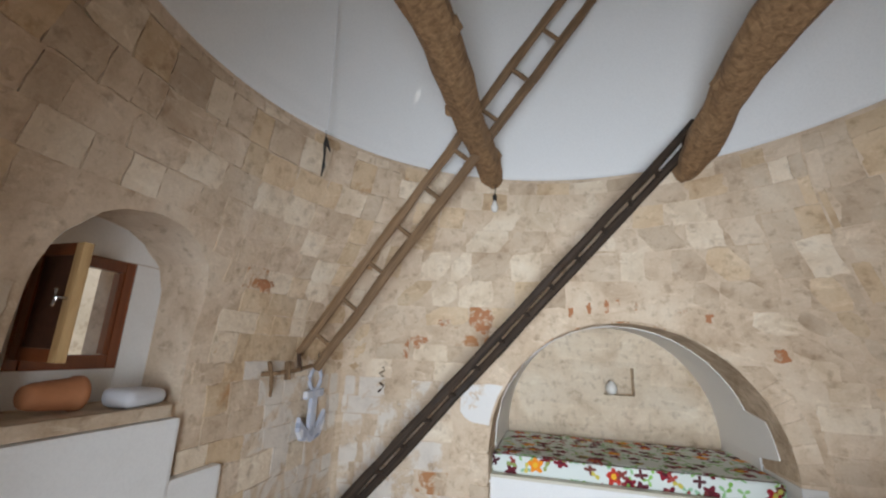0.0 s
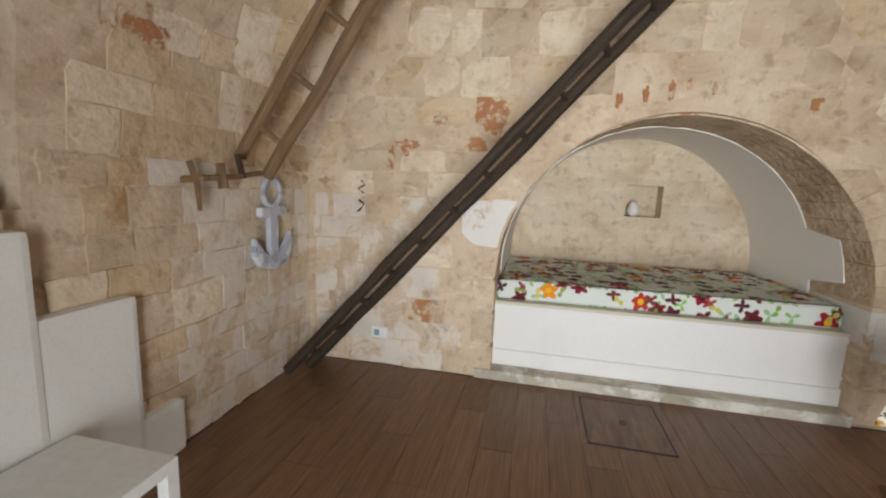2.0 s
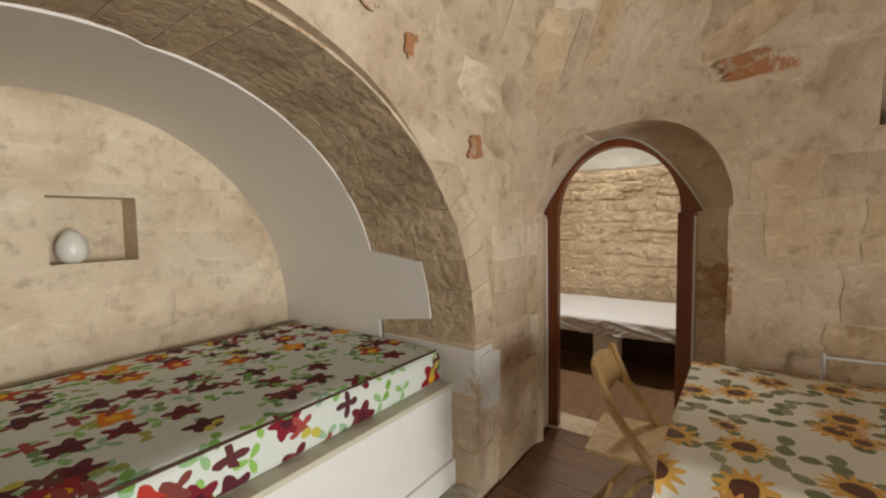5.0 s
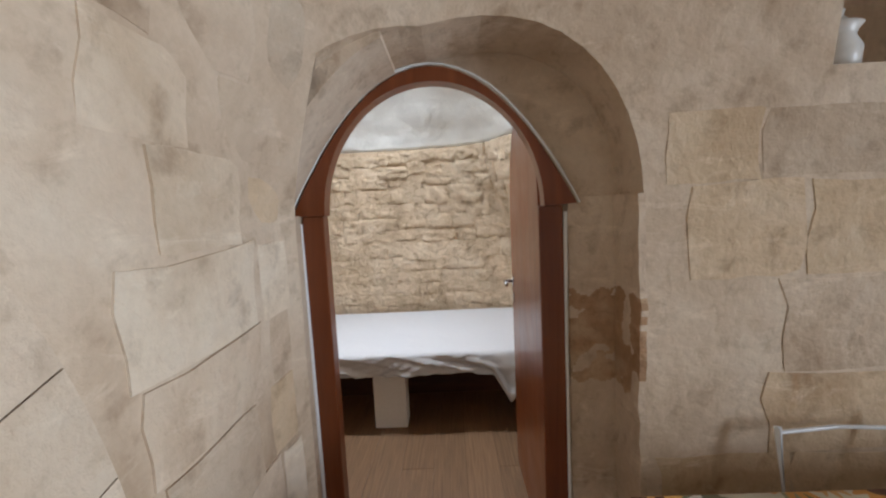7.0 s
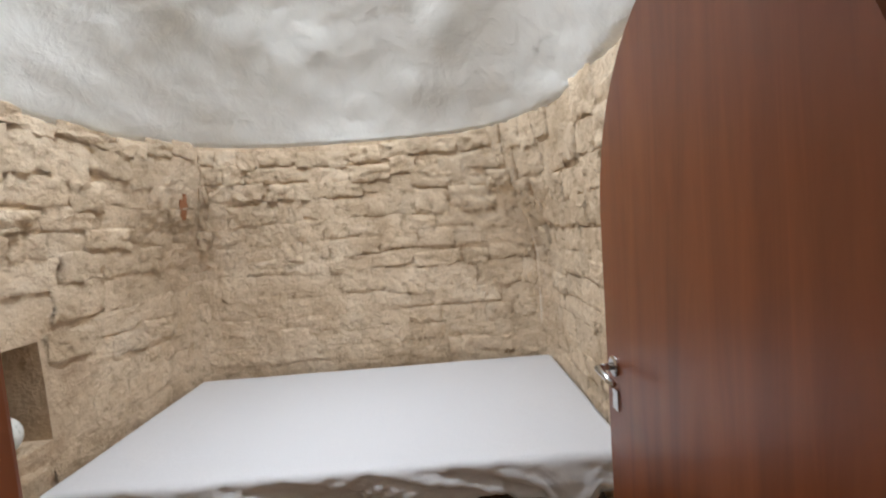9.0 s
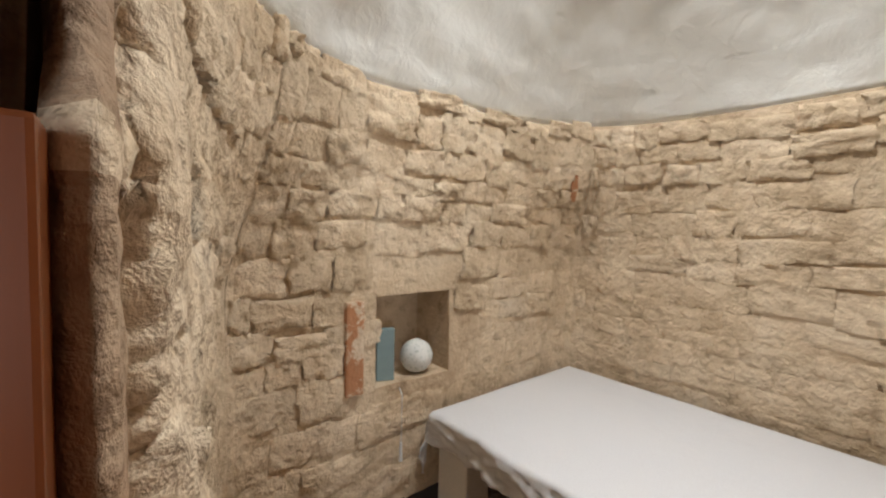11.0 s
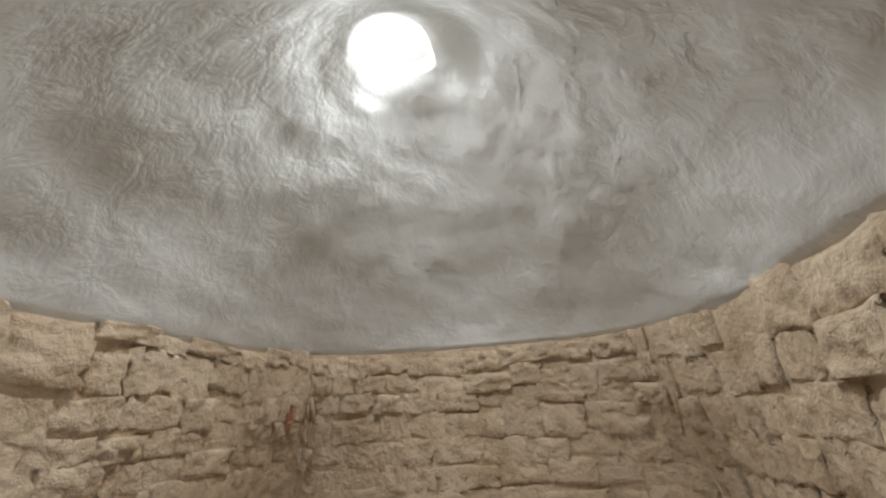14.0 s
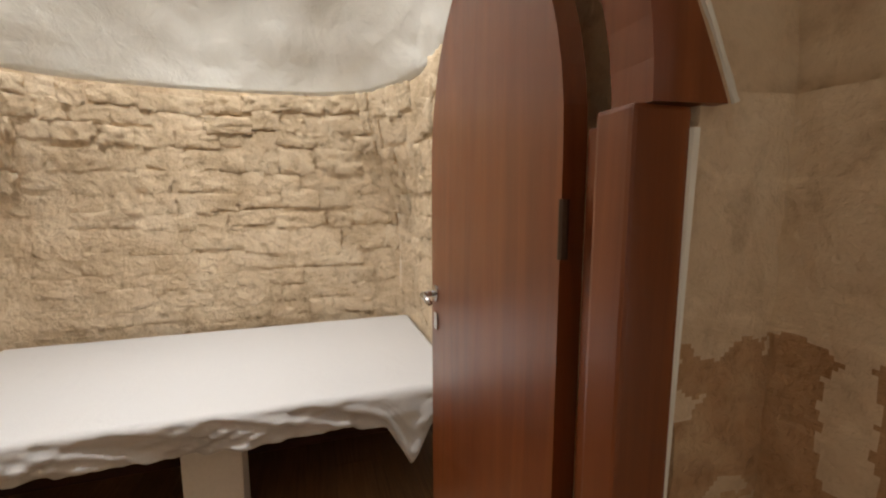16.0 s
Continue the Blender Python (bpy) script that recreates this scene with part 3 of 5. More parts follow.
tagged(part("backdrop", prism([(0.25 * math.cos(k * math.pi / 16), 0.25 * math.sin(k * math.pi / 16)) for k in range(32)], (0, 0, 0.01), (4.415, 4.00, 3.62), (1, 0, 0), (0, 1, 0)), glow), "bright daylight sky above the smoke hole", "sky", kind="structure")

# ---- printed cloth ----


def math_node(n, l, op, a, b=0.0):
    m = n.new("ShaderNodeMath")
    m.operation = op
    for value, sock in ((a, m.inputs[0]), (b, m.inputs[1])):
        if isinstance(value, (int, float)):
            sock.default_value = value
        else:
            l.new(value, sock)
    return m.outputs[0]


def print_layer(n, l, uv, base, cells, shift, petals, size, dents, colors, share, heart=None, stretch=(1, 1), turn=0.0):
    """One layer of printed blossoms or leaves: a shape about the middle of each random cell."""
    mp = n.new("ShaderNodeMapping")
    mp.inputs["Location"].default_value = (*shift, 0)
    mp.inputs["Scale"].default_value = (*stretch, 1)
    mp.inputs["Rotation"].default_value = (0, 0, turn)
    l.new(uv, mp.inputs["Vector"])
    v = n.new("ShaderNodeTexVoronoi")
    v.voronoi_dimensions = "2D"
    v.inputs["Scale"].default_value, v.inputs["Randomness"].default_value = cells, 0.75
    l.new(mp.outputs[0], v.inputs["Vector"])
    d = n.new("ShaderNodeVectorMath")
    d.operation = "SUBTRACT"
    l.new(mp.outputs[0], d.inputs[0])
    l.new(v.outputs["Position"], d.inputs[1])
    xy = n.new("ShaderNodeSeparateXYZ")
    l.new(d.outputs[0], xy.inputs[0])
    rnd = n.new("ShaderNodeSeparateColor")
    l.new(v.outputs["Color"], rnd.inputs[0])
    ang = math_node(n, l, "ADD", math_node(n, l, "ARCTAN2", xy.outputs[1], xy.outputs[0]), math_node(n, l, "MULTIPLY", rnd.outputs[0], 6.28))
    wave = math_node(n, l, "COSINE", math_node(n, l, "MULTIPLY", ang, float(petals)))
    reach = math_node(n, l, "MULTIPLY", math_node(n, l, "ADD", math_node(n, l, "MULTIPLY", wave, dents), 1 - dents), size)
    ln = n.new("ShaderNodeVectorMath")
    ln.operation = "LENGTH"
    l.new(d.outputs[0], ln.inputs[0])
    inside = math_node(n, l, "LESS_THAN", ln.outputs["Value"], reach)
    chosen = math_node(n, l, "LESS_THAN", rnd.outputs[1], share)
    fac = math_node(n, l, "MULTIPLY", inside, chosen)
    tone = ramp(n, l, rnd.outputs[2], [(i / max(1, len(colors) - 1), c) for i, c in enumerate(colors)])
    out = mix_color(n, l, fac, base, tone)
    if heart:
        core = math_node(n, l, "MULTIPLY", math_node(n, l, "LESS_THAN", ln.outputs["Value"], size * heart[0]), chosen)
        out = mix_color(n, l, core, out, heart[1])
    return out


def printed_material(name, ground, layers, rough):
    m, n, l, p = node_tree(name)
    uv = n.new("ShaderNodeTexCoord").outputs["UV"]
    warp = n.new("ShaderNodeTexNoise")
    warp.inputs["Scale"].default_value, warp.inputs["Detail"].default_value = 9.0, 2.0
    l.new(uv, warp.inputs["Vector"])
    va = n.new("ShaderNodeVectorMath")
    va.operation = "MULTIPLY_ADD"
    l.new(warp.outputs["Color"], va.inputs[0])
    va.inputs[1].default_value = (0.035, 0.035, 0)
    l.new(uv, va.inputs[2])
    col = mix_color(n, l, 0.0, ground, ground)
    for layer in layers:
        col = print_layer(n, l, va.outputs[0], col, **layer)
    l.new(col, p.inputs["Base Color"])
    p.inputs["Roughness"].default_value = rough
    weave = noise_tex(n, l, n.new("ShaderNodeTexCoord").outputs["Object"], 9, 3, 0.5)
    bump(n, l, p, weave, 0.3, 0.01)
    return m


FLORAL = printed_material("bright_floral_print", (0.66, 0.70, 0.66), [
    dict(cells=7.0, shift=(0.3, 0.1), petals=3, size=0.055, dents=0.55, colors=[(0.30, 0.48, 0.36), (0.26, 0.50, 0.09)], share=0.75),
    dict(cells=6.0, shift=(1.7, 0.6), petals=5, size=0.068, dents=0.22, colors=[(0.23, 0.006, 0.02), (0.13, 0.008, 0.02), (0.05, 0.012, 0.02)], share=0.5, heart=(0.3, (0.08, 0.004, 0.01))),
    dict(cells=5.0, shift=(0.2, 2.4), petals=5, size=0.078, dents=0.20, colors=[(0.62, 0.06, 0.015), (0.30, 0.008, 0.02), (0.80, 0.26, 0.01)], share=0.42, heart=(0.32, (0.78, 0.42, 0.02))),
    dict(cells=8.0, shift=(3.1, 1.4), petals=4, size=0.055, dents=0.34, colors=[(0.04, 0.012, 0.02), (0.36, 0.06, 0.05), (0.10, 0.03, 0.02)], share=0.32),
    dict(cells=9.0, shift=(5.1, 0.4), petals=2, size=0.045, dents=0.5, colors=[(0.20, 0.42, 0.06), (0.12, 0.26, 0.10), (0.70, 0.55, 0.08)], share=0.40),
], 0.85)
SUNFLOWER = printed_material("sunflower_oilcloth", (0.74, 0.71, 0.62), [
    dict(cells=7.0, shift=(0.4, 0.9), petals=2, size=0.062, dents=0.62, colors=[(0.10, 0.13, 0.06), (0.22, 0.24, 0.13)], share=0.9),
    dict(cells=6.0, shift=(2.3, 0.2), petals=2, size=0.055, dents=0.62, colors=[(0.16, 0.17, 0.09), (0.34, 0.34, 0.20)], share=0.7),
    dict(cells=4.6, shift=(1.2, 3.3), petals=13, size=0.078, dents=0.20, colors=[(0.68, 0.33, 0.06), (0.74, 0.45, 0.12)], share=0.85, heart=(0.42, (0.11, 0.035, 0.02))),
    dict(cells=6.3, shift=(4.2, 1.3), petals=11, size=0.05, dents=0.22, colors=[(0.62, 0.28, 0.05), (0.66, 0.44, 0.16)], share=0.45, heart=(0.45, (0.14, 0.05, 0.025))),
], 0.4)


def unfold_uv(bm, split):
    """Cloth coordinates in metres: tops by x and y, flanks folded down from them."""
    layer = bm.loops.layers.uv.new("UVMap")
    bm.normal_update()
    for f in bm.faces:
        nx, ny, nz = (abs(c) for c in f.normal)
        for lo in f.loops:
            x, y, z = lo.vert.co
            if nz >= max(nx, ny):
                uv = (x, y)
            elif ny > nx:
                uv = (x, y + (z - split if f.normal.y < 0 else split - z))
            else:
                uv = (x + (z - split if f.normal.x < 0 else split - z), y)
            lo[layer].uv = uv


def soft_slab(lo, hi, r, nx, ny, lumps, seed=0.0, sag=0.0):
    """A rounded slab (mattress, cushion) as a fine grid: top, flanks and underside."""
    bm = bmesh.new()
    made = bmesh.ops.create_cube(bm, size=1.0)["verts"]
    for v in made:
        v.co = Vector([(h + l) / 2 + c * (h - l) for l, h, c in zip(lo, hi, v.co)])
    bmesh.ops.bevel(bm, geom=list(bm.edges), offset=r, segments=3, affect="EDGES", profile=0.5)
    longest = [e for e in bm.edges if e.calc_length() > 0.3]
    bmesh.ops.subdivide_edges(bm, edges=longest, cuts=nx, use_grid_fill=True)
    for v in bm.verts:
        w = noise.noise(Vector((v.co.x * 3 + seed, v.co.y * 3, v.co.z * 3)))
        v.co += v.co.normalized() * 0 + Vector((0, 0, lumps * w if v.co.z > (lo[2] + hi[2]) / 2 else 0)) + Vector((0, lumps * 0.6 * w, 0))
    return bm


# ---- bed in the alcove ----
bm = soft_slab((-0.49, 3.905, 0.603), (1.92, 5.14, 0.775), 0.035, 16, 10, 0.010)
unfold_uv(bm, 0.77)
mattress = tagged(part("mattress", bm, FLORAL, smooth=True), "mattress in a white cover with bright printed flowers", "mattress")

edge = [(-0.46, 3.925), (0.7, 3.918), (1.89, 3.925), (1.90, 4.5), (1.89, 5.11), (0.7, 5.12), (-0.46, 5.11), (-0.47, 4.5), (-0.46, 3.925)]
part("piping", tube([(x, y, 0.768) for x, y in edge], 0.006, 6), DARK_WOOD, mattress, "dark piped seam")

jug = thing("vase", pose(0.79, 5.33, 1.263), "small white egg-shaped ceramic vase in the wall niche", "vase")
part("body", lathe([(0.03, 0), (0.052, 0.012), (0.066, 0.05), (0.064, 0.085), (0.048, 0.125), (0.026, 0.15), (0.012, 0.16)], 20), CERAMIC, jug, smooth=True)
part("foot", lathe([(0.034, -0.001), (0.036, 0.004), (0.031, 0.008)], 18), CERAMIC, jug)

# ---- ladders and beams ----


def ladder(name, foot, top, across, gap, rail_r, rungs, wood, label, flat=1.0, seed=1):
    f, t, w = Vector(foot), Vector(top), Vector(across).normalized()
    d = (t - f).normalized()
    w = (w - d * w.dot(d)).normalized()
    out = d.cross(w)
    turn = Matrix((w, out, d)).transposed().to_4x4()
    ob = thing(name, Matrix.Translation(f) @ turn, label, "ladder")
    length = (t - f).length
    for k, s in enumerate((-1, 1)):
        n = 24
        pts = [(s * gap / 2 + 0.010 * noise.noise(Vector((i * 0.4, k * 5 + seed, 0))), 0.008 * noise.noise(Vector((i * 0.4, k * 5, seed))), length * i / n) for i in range(n + 1)]
        bm = tube(pts, [rail_r * (1.05 - 0.2 * i / n) for i in range(n + 1)], 8, 0.35, seed + k)
        for v in bm.verts:
            v.co.y *= flat
        part("rail", bm, wood, ob)
    for i in range(rungs):
        z = length * (i + 0.6) / rungs
        tilt = 0.012 * noise.noise(Vector((i, seed, 3)))
        part("rung", tube([(-gap / 2 - 0.03, 0, z - tilt), (0, 0.004, z), (gap / 2 + 0.03, 0, z + tilt)], [0.017, 0.02, 0.017], 7, 0.3, i), wood, ob)
    return ob


ladder("ladder", (-1.97, 2.91, 1.57), (0.72, 2.40, 4.93), (-0.73, -0.21, 0.61), 0.205, 0.041, 11, LADDER_WOOD, "long brown wooden ladder hung slanting under the dome", 0.7, 1)
ladder("ladder", (-1.95, 3.36, 0.05), (1.25, 3.02, 3.52), (0.22, 0.94, -0.22), 0.22, 0.041, 15, DARK_LADDER, "dark weathered wooden ladder leaning from the floor to a beam", 1.0, 7)


def log_beam(x0, x1, z, r, y0, y1, dip, label, seed):
    ob = thing("beam", pose(x0, y0, z), label, "beam")
    n = 26
    pts, rad = [], []
    for i in range(n + 1):
        f = i / n
        pts.append(((x1 - x0) * f + 0.05 * noise.noise(Vector((f * 4, seed, 0))), (y1 - y0) * f, 0.04 * noise.noise(Vector((f * 4, 0, seed))) - dip * f ** 4))
        taper = 1.15 - 0.30 * f
        if f > 0.93:
            taper *= 1 - (f - 0.93) * 4.5
        rad.append(r * taper * (1 + 0.12 * noise.noise(Vector((f * 9, seed, 7)))))
    part("log", tube(pts, rad, 16, 0.28, seed), BEAM_WOOD, ob)
    for k in range(4):
        f = 0.35 + 0.16 * k + 0.04 * noise.noise(Vector((k, seed, 1)))
        px = (x1 - x0) * f + (1 if k % 2 else -1) * r * 0.85
        part("knot", tube([(px * 0.9, (y1 - y0) * f, -0.02), (px + (0.03 if k % 2 else -0.03), (y1 - y0) * f + 0.05, -0.05)], [0.05, 0.03], 9, 0.5, k), BEAM_WOOD, ob)
    return ob


log_beam(-0.53, -0.43, 3.42, 0.118, -1.05, 3.70, 0.15, "thick rough-hewn log beam across the foot of the dome", 3)
log_beam(1.30, 1.20, 3.41, 0.132, -1.05, 3.70, 0.15, "thick knotty log beam across the foot of the dome", 11)

bulb = thing("light_bulb", pose(-0.40, 3.24, 3.26), "bare light bulb hanging on a black cord from the beam", "lamp")
part("cord", tube([(0, 0, 0.02), (0.004, 0, -0.06), (0, 0, -0.12)], 0.004, 6), BLACK, bulb)
part("socket", lathe([(0.012, -0.175), (0.019, -0.17), (0.019, -0.125), (0.008, -0.112)], 14), BLACK, bulb)
part("glass", lathe([(0.004, -0.285), (0.022, -0.278), (0.033, -0.25), (0.030, -0.222), (0.018, -0.195), (0.014, -0.176)], 16), CERAMIC, bulb, "white frosted glass", smooth=True)

cable = thing("cable", pose(-1.47, 2.02, 2.86), "thin electric wire hanging down from the dome with taped ends", "cable")
part("wire", tube([(0.14, -0.26, 1.24), (0.08, -0.14, 0.85), (0.02, -0.02, 0.45), (0.0, 0, 0.36)], 0.003, 6), WHITE_PAINT, cable)
part("end", tube([(0.0, 0, 0.38), (-0.01, 0.015, 0.30), (0.012, -0.01, 0.2), (0.0, 0.012, 0.1), (0.0, 0, 0.02)], [0.007, 0.015, 0.010, 0.014, 0.005], 7, 0.6, 2), BLACK, cable)
part("end", tube([(0.01, 0, 0.32), (0.0, 0.04, 0.28), (0.02, 0.045, 0.23)], [0.006, 0.011, 0.005], 6), BLACK, cable)

bracket = thing("bracket", pose(-2.03, 2.72, 1.47), "rusty iron hook bracket that carries the ladder", "bracket")
part("bar", tube([(-0.04, -0.26, 0.0), (0.07, -0.24, 0.01), (0.09, 0.0, 0.03), (0.09, 0.22, 0.06)], 0.017, 8, 0.3), LADDER_WOOD, bracket)
part("peg", tube([(0.02, -0.27, 0.10), (0.05, -0.25, -0.02), (0.04, -0.23, -0.16)], [0.016, 0.019, 0.012], 8, 0.4, 2), LADDER_WOOD, bracket)
part("peg", tube([(0.08, -0.12, 0.10), (0.09, -0.11, -0.04)], [0.02, 0.024], 8, 0.4, 4), LADDER_WOOD, bracket)
part("peg", tube([(0.08, 0.02, 0.16), (0.09, 0.05, 0.02)], [0.018, 0.02], 8, 0.4, 5), IRON, bracket)

# ---- anchor ornament ----
anchor = thing("anchor_ornament", pose(-2.035, 3.15, 0.90, 0, 0, 0) @ Matrix.Scale(1.12, 4), "grey-blue and white patchwork cloth anchor hanging on the wall", "ornament")
STRIPE = printed_material("grey_white_patchwork", (0.50, 0.53, 0.62), [dict(cells=14.0, shift=(0.3, 0.3), petals=4, size=0.05, dents=0.2, colors=[(0.75, 0.75, 0.78), (0.25, 0.28, 0.38)], share=0.6)], 0.9)


def padded(outline, thick, bevel):
    bm = prism(outline, (thick, 0, 0), (0, 0, 0), (0, 1, 0), (0, 0, 1))
    bmesh.ops.bevel(bm, geom=list(bm.edges), offset=bevel, segments=2, affect="EDGES", profile=0.6)
    layer = bm.loops.layers.uv.new("UVMap")
    for f in bm.faces:
        for lo in f.loops:
            lo[layer].uv = lo.vert.co.yz
    return bm


part("shank", padded([(-0.045, 0.02), (0.045, 0.02), (0.04, 0.34), (-0.04, 0.34)], 0.035, 0.008), STRIPE, anchor)
part("stock", padded([(-0.13, 0.30), (0.12, 0.31), (0.12, 0.37), (-0.13, 0.36)], 0.04, 0.008), STRIPE, anchor)
part("crown", padded([(-0.18, 0.18), (-0.19, 0.08), (-0.13, 0.0), (0, -0.03), (0.13, 0.0), (0.19, 0.09), (0.18, 0.20), (0.12, 0.12), (0.06, 0.06), (-0.06, 0.06), (-0.12, 0.11)], 0.038, 0.008), STRIPE, anchor)
ring = [(0.018, 0.085 * math.sin(2 * math.pi * i / 14), 0.45 + 0.085 * math.cos(2 * math.pi * i / 14)) for i in range(15)]
part("loop", tube(ring, 0.016, 8), STRIPE, anchor)
part("cord", tube([(0.018, 0, 0.53), (0.02, 0.01, 0.66)], 0.004, 6), BLACK, anchor)

# ---- wall socket ----
socket = thing("wall_socket", pose(-1.42, 3.712, 0.275), "white wall socket plate with grey modules", "socket")
part("plate", box((-0.07, -0.012, -0.045), (0.07, 0.006, 0.045), 0.004), SOCKET_WHITE, socket)
part("module", box((-0.045, -0.016, -0.024), (-0.002, -0.006, 0.024), 0.002), BLUE_BOX, socket, "grey socket module")
part("module", box((0.002, -0.016, -0.024), (0.045, -0.006, 0.024), 0.002), SOCKET_WHITE, socket)

# ---- white side table ----
side_table = thing("side_table", pose(-1.735, 1.535, 0), "small square white lacquered side table by the plinth", "table")
part("tabletop", box((-0.25, -0.25, 0.385), (0.25, 0.25, 0.435), 0.003), WHITE_LACQUER, side_table)
for sx in (-1, 1):
    for sy in (-1, 1):
        part("leg", box((sx * 0.25 if sx < 0 else 0.20, sy * 0.25 if sy < 0 else 0.20, 0), (-0.20 if sx < 0 else 0.25, -0.20 if sy < 0 else 0.25, 0.384), 0.003), WHITE_LACQUER, side_table)

# ---- window in the niche ----
window = thing("window_1", pose(-2.40, 1.295, 1.53), "small brown wooden window with its casement open inwards", "window", kind="structure")
part("frame", box((-0.05, -0.265, 0.0), (0.0, -0.205, 0.62), 0.006), DOOR_WOOD, window)
part("frame", box((-0.05, 0.205, 0.0), (0.012, 0.265, 0.62), 0.006), DOOR_WOOD, window)
part("frame", box((-0.05, -0.204, 0.0), (0.010, 0.204, 0.075), 0.006), DOOR_WOOD, window)
part("frame", box((-0.05, -0.204, 0.555), (0.010, 0.204, 0.62), 0.006), DOOR_WOOD, window)
part("stop", box((-0.045, 0.178, 0.08), (0.004, 0.203, 0.55), 0.003), DOOR_WOOD, window)
casement = thing("casement", pose(-2.375, 1.055, 1.585, 0, 0, -4), "brown wooden casement leaf standing open with a steel handle", "window")
part("stile", box((0, -0.022, 0), (0.055, 0.022, 0.56), 0.005), DOOR_WOOD, casement)
part("stile", box((0.285, -0.022, 0), (0.34, 0.022, 0.56), 0.005), PINE, casement)
part("rail", box((0.056, -0.02, 0), (0.284, 0.02, 0.06), 0.004), DOOR_WOOD, casement)
part("rail", box((0.056, -0.02, 0.50), (0.284, 0.02, 0.56), 0.004), DOOR_WOOD, casement)
# field of the leaf: its dark colour paints the shade of the backlit side
part("shutter", box((0.056, -0.012, 0.061), (0.284, -0.004, 0.499)), DARK_WOOD, casement, "casement panel with its backlit shade put into the colour")
part("handle", tube([(0.31, -0.02, 0.29), (0.31, -0.065, 0.29), (0.31, -0.07, 0.25), (0.31, -0.07, 0.33)], 0.008, 8), CHROME, casement)

pot = thing("terracotta_pot", pose(-2.20, 1.18, 1.343), "orange-brown terracotta pot lying on the window sill", "pot")
bm = lathe([(0.05, 0.0), (0.062, 0.03), (0.072, 0.14), (0.078, 0.20), (0.085, 0.205), (0.085, 0.235), (0.07, 0.24), (0.06, 0.22), (0.05, 0.05)], 22)
bmesh.ops.transform(bm, matrix=pose(0, -0.16, 0.086, -90, 0, 0), verts=bm.verts)
part("body", bm, TERRACOTTA, pot, smooth=True)
bm = soft_slab((-0.10, -0.14, 0.0), (0.10, 0.15, 0.10), 0.045, 5, 5, 0.02, 4.0)
sill_cloth = part("cloth", bm, GREY_CLOTH, smooth=True)
sill_cloth.matrix_world = pose(-2.15, 1.52, 1.343, 0, 0, 12)
tagged(sill_cloth, "crumpled grey-white cloth bundle on the window sill", "cloth")

# ---- dining corner ----
TX0, TX1, TY0, TY1, TZ = 1.51, 2.50, 1.55, 2.83, 0.742
table = thing("dining_table", pose((TX0 + TX1) / 2, (TY0 + TY1) / 2, 0), "white-legged dining table under a patterned cloth", "table")
hx, hy = (TX1 - TX0) / 2, (TY1 - TY0) / 2
part("tabletop", box((-hx, -hy, TZ - 0.03), (hx, hy, TZ), 0.004), WHITE_LACQUER, table)
for sx in (-1, 1):
    for sy in (-1, 1):
        cx, cy = sx * (hx - 0.06), sy * (hy - 0.06)
        part("leg", box((cx - 0.025, cy - 0.025, 0), (cx + 0.025, cy + 0.025, TZ - 0.031), 0.004), WHITE_LACQUER, table)


def draped_cloth(x0, x1, y0, y1, z, drop, cells):
    """A cloth on a rectangular top; its overhang falls in soft waves and dips at the corners."""
    bm = bmesh.new()
    grid = []
    ov = drop
    nx = int((x1 - x0 + 2 * ov) / cells)
    ny = int((y1 - y0 + 2 * ov) / cells)
    for i in range(nx + 1):
        row = []
        for j in range(ny + 1):
            u = x0 - ov + (x1 - x0 + 2 * ov) * i / nx
            v = y0 - ov + (y1 - y0 + 2 * ov) * j / ny
            dx = max(x0 - u, 0, u - x1)
            dy = max(y0 - v, 0, v - y1)
            px, py = min(max(u, x0), x1), min(max(v, y0), y1)
            fall = (dx * dx + dy * dy) ** 0.5
            sx, sy = (-1 if u < x0 else 1), (-1 if v < y0 else 1)
            wave = 0.5 + 0.5 * math.sin(9 * (u if dy > dx else v) + 2 * noise.noise(Vector((u, v, 1))))
            flare = 0.008 + fall * (0.03 + 0.10 * wave)
            corner = min(dx, dy) / max(ov, 1e-6)
            if dx or dy:
                px += sx * flare * (dx > 0) + sx * 0.02 * corner * ov
                py += sy * flare * (dy > 0) + sy * 0.02 * corner * ov
            q = Vector((px, py, z + 0.004 - fall * 0.95 + 0.002 * noise.noise(Vector((u * 4, v * 4, 0)))))
            row.append((bm.verts.new(q), (u, v)))
        grid.append(row)
    layer = bm.loops.layers.uv.new("UVMap")
    for i in range(nx):
        for j in range(ny):
            four = (grid[i][j], grid[i + 1][j], grid[i + 1][j + 1], grid[i][j + 1])
            f = bm.faces.new([k[0] for k in four])
            for lo, k in zip(f.loops, four):
                lo[layer].uv = k[1]
    return bm


def cloth_object(name, bm, material, thick, label, category):
    ob = part(name, bm, material, smooth=True)
    mod = ob.modifiers.new("thickness", "SOLIDIFY")
    mod.thickness, mod.offset = thick, 1.0
    return tagged(ob, label, category)


cloth_object("tablecloth", draped_cloth(TX0, TX1, TY0, TY1, TZ, 0.25, 0.035), SUNFLOWER, 0.0015, "cream oilcloth printed with sunflowers draped over the table", "tablecloth")

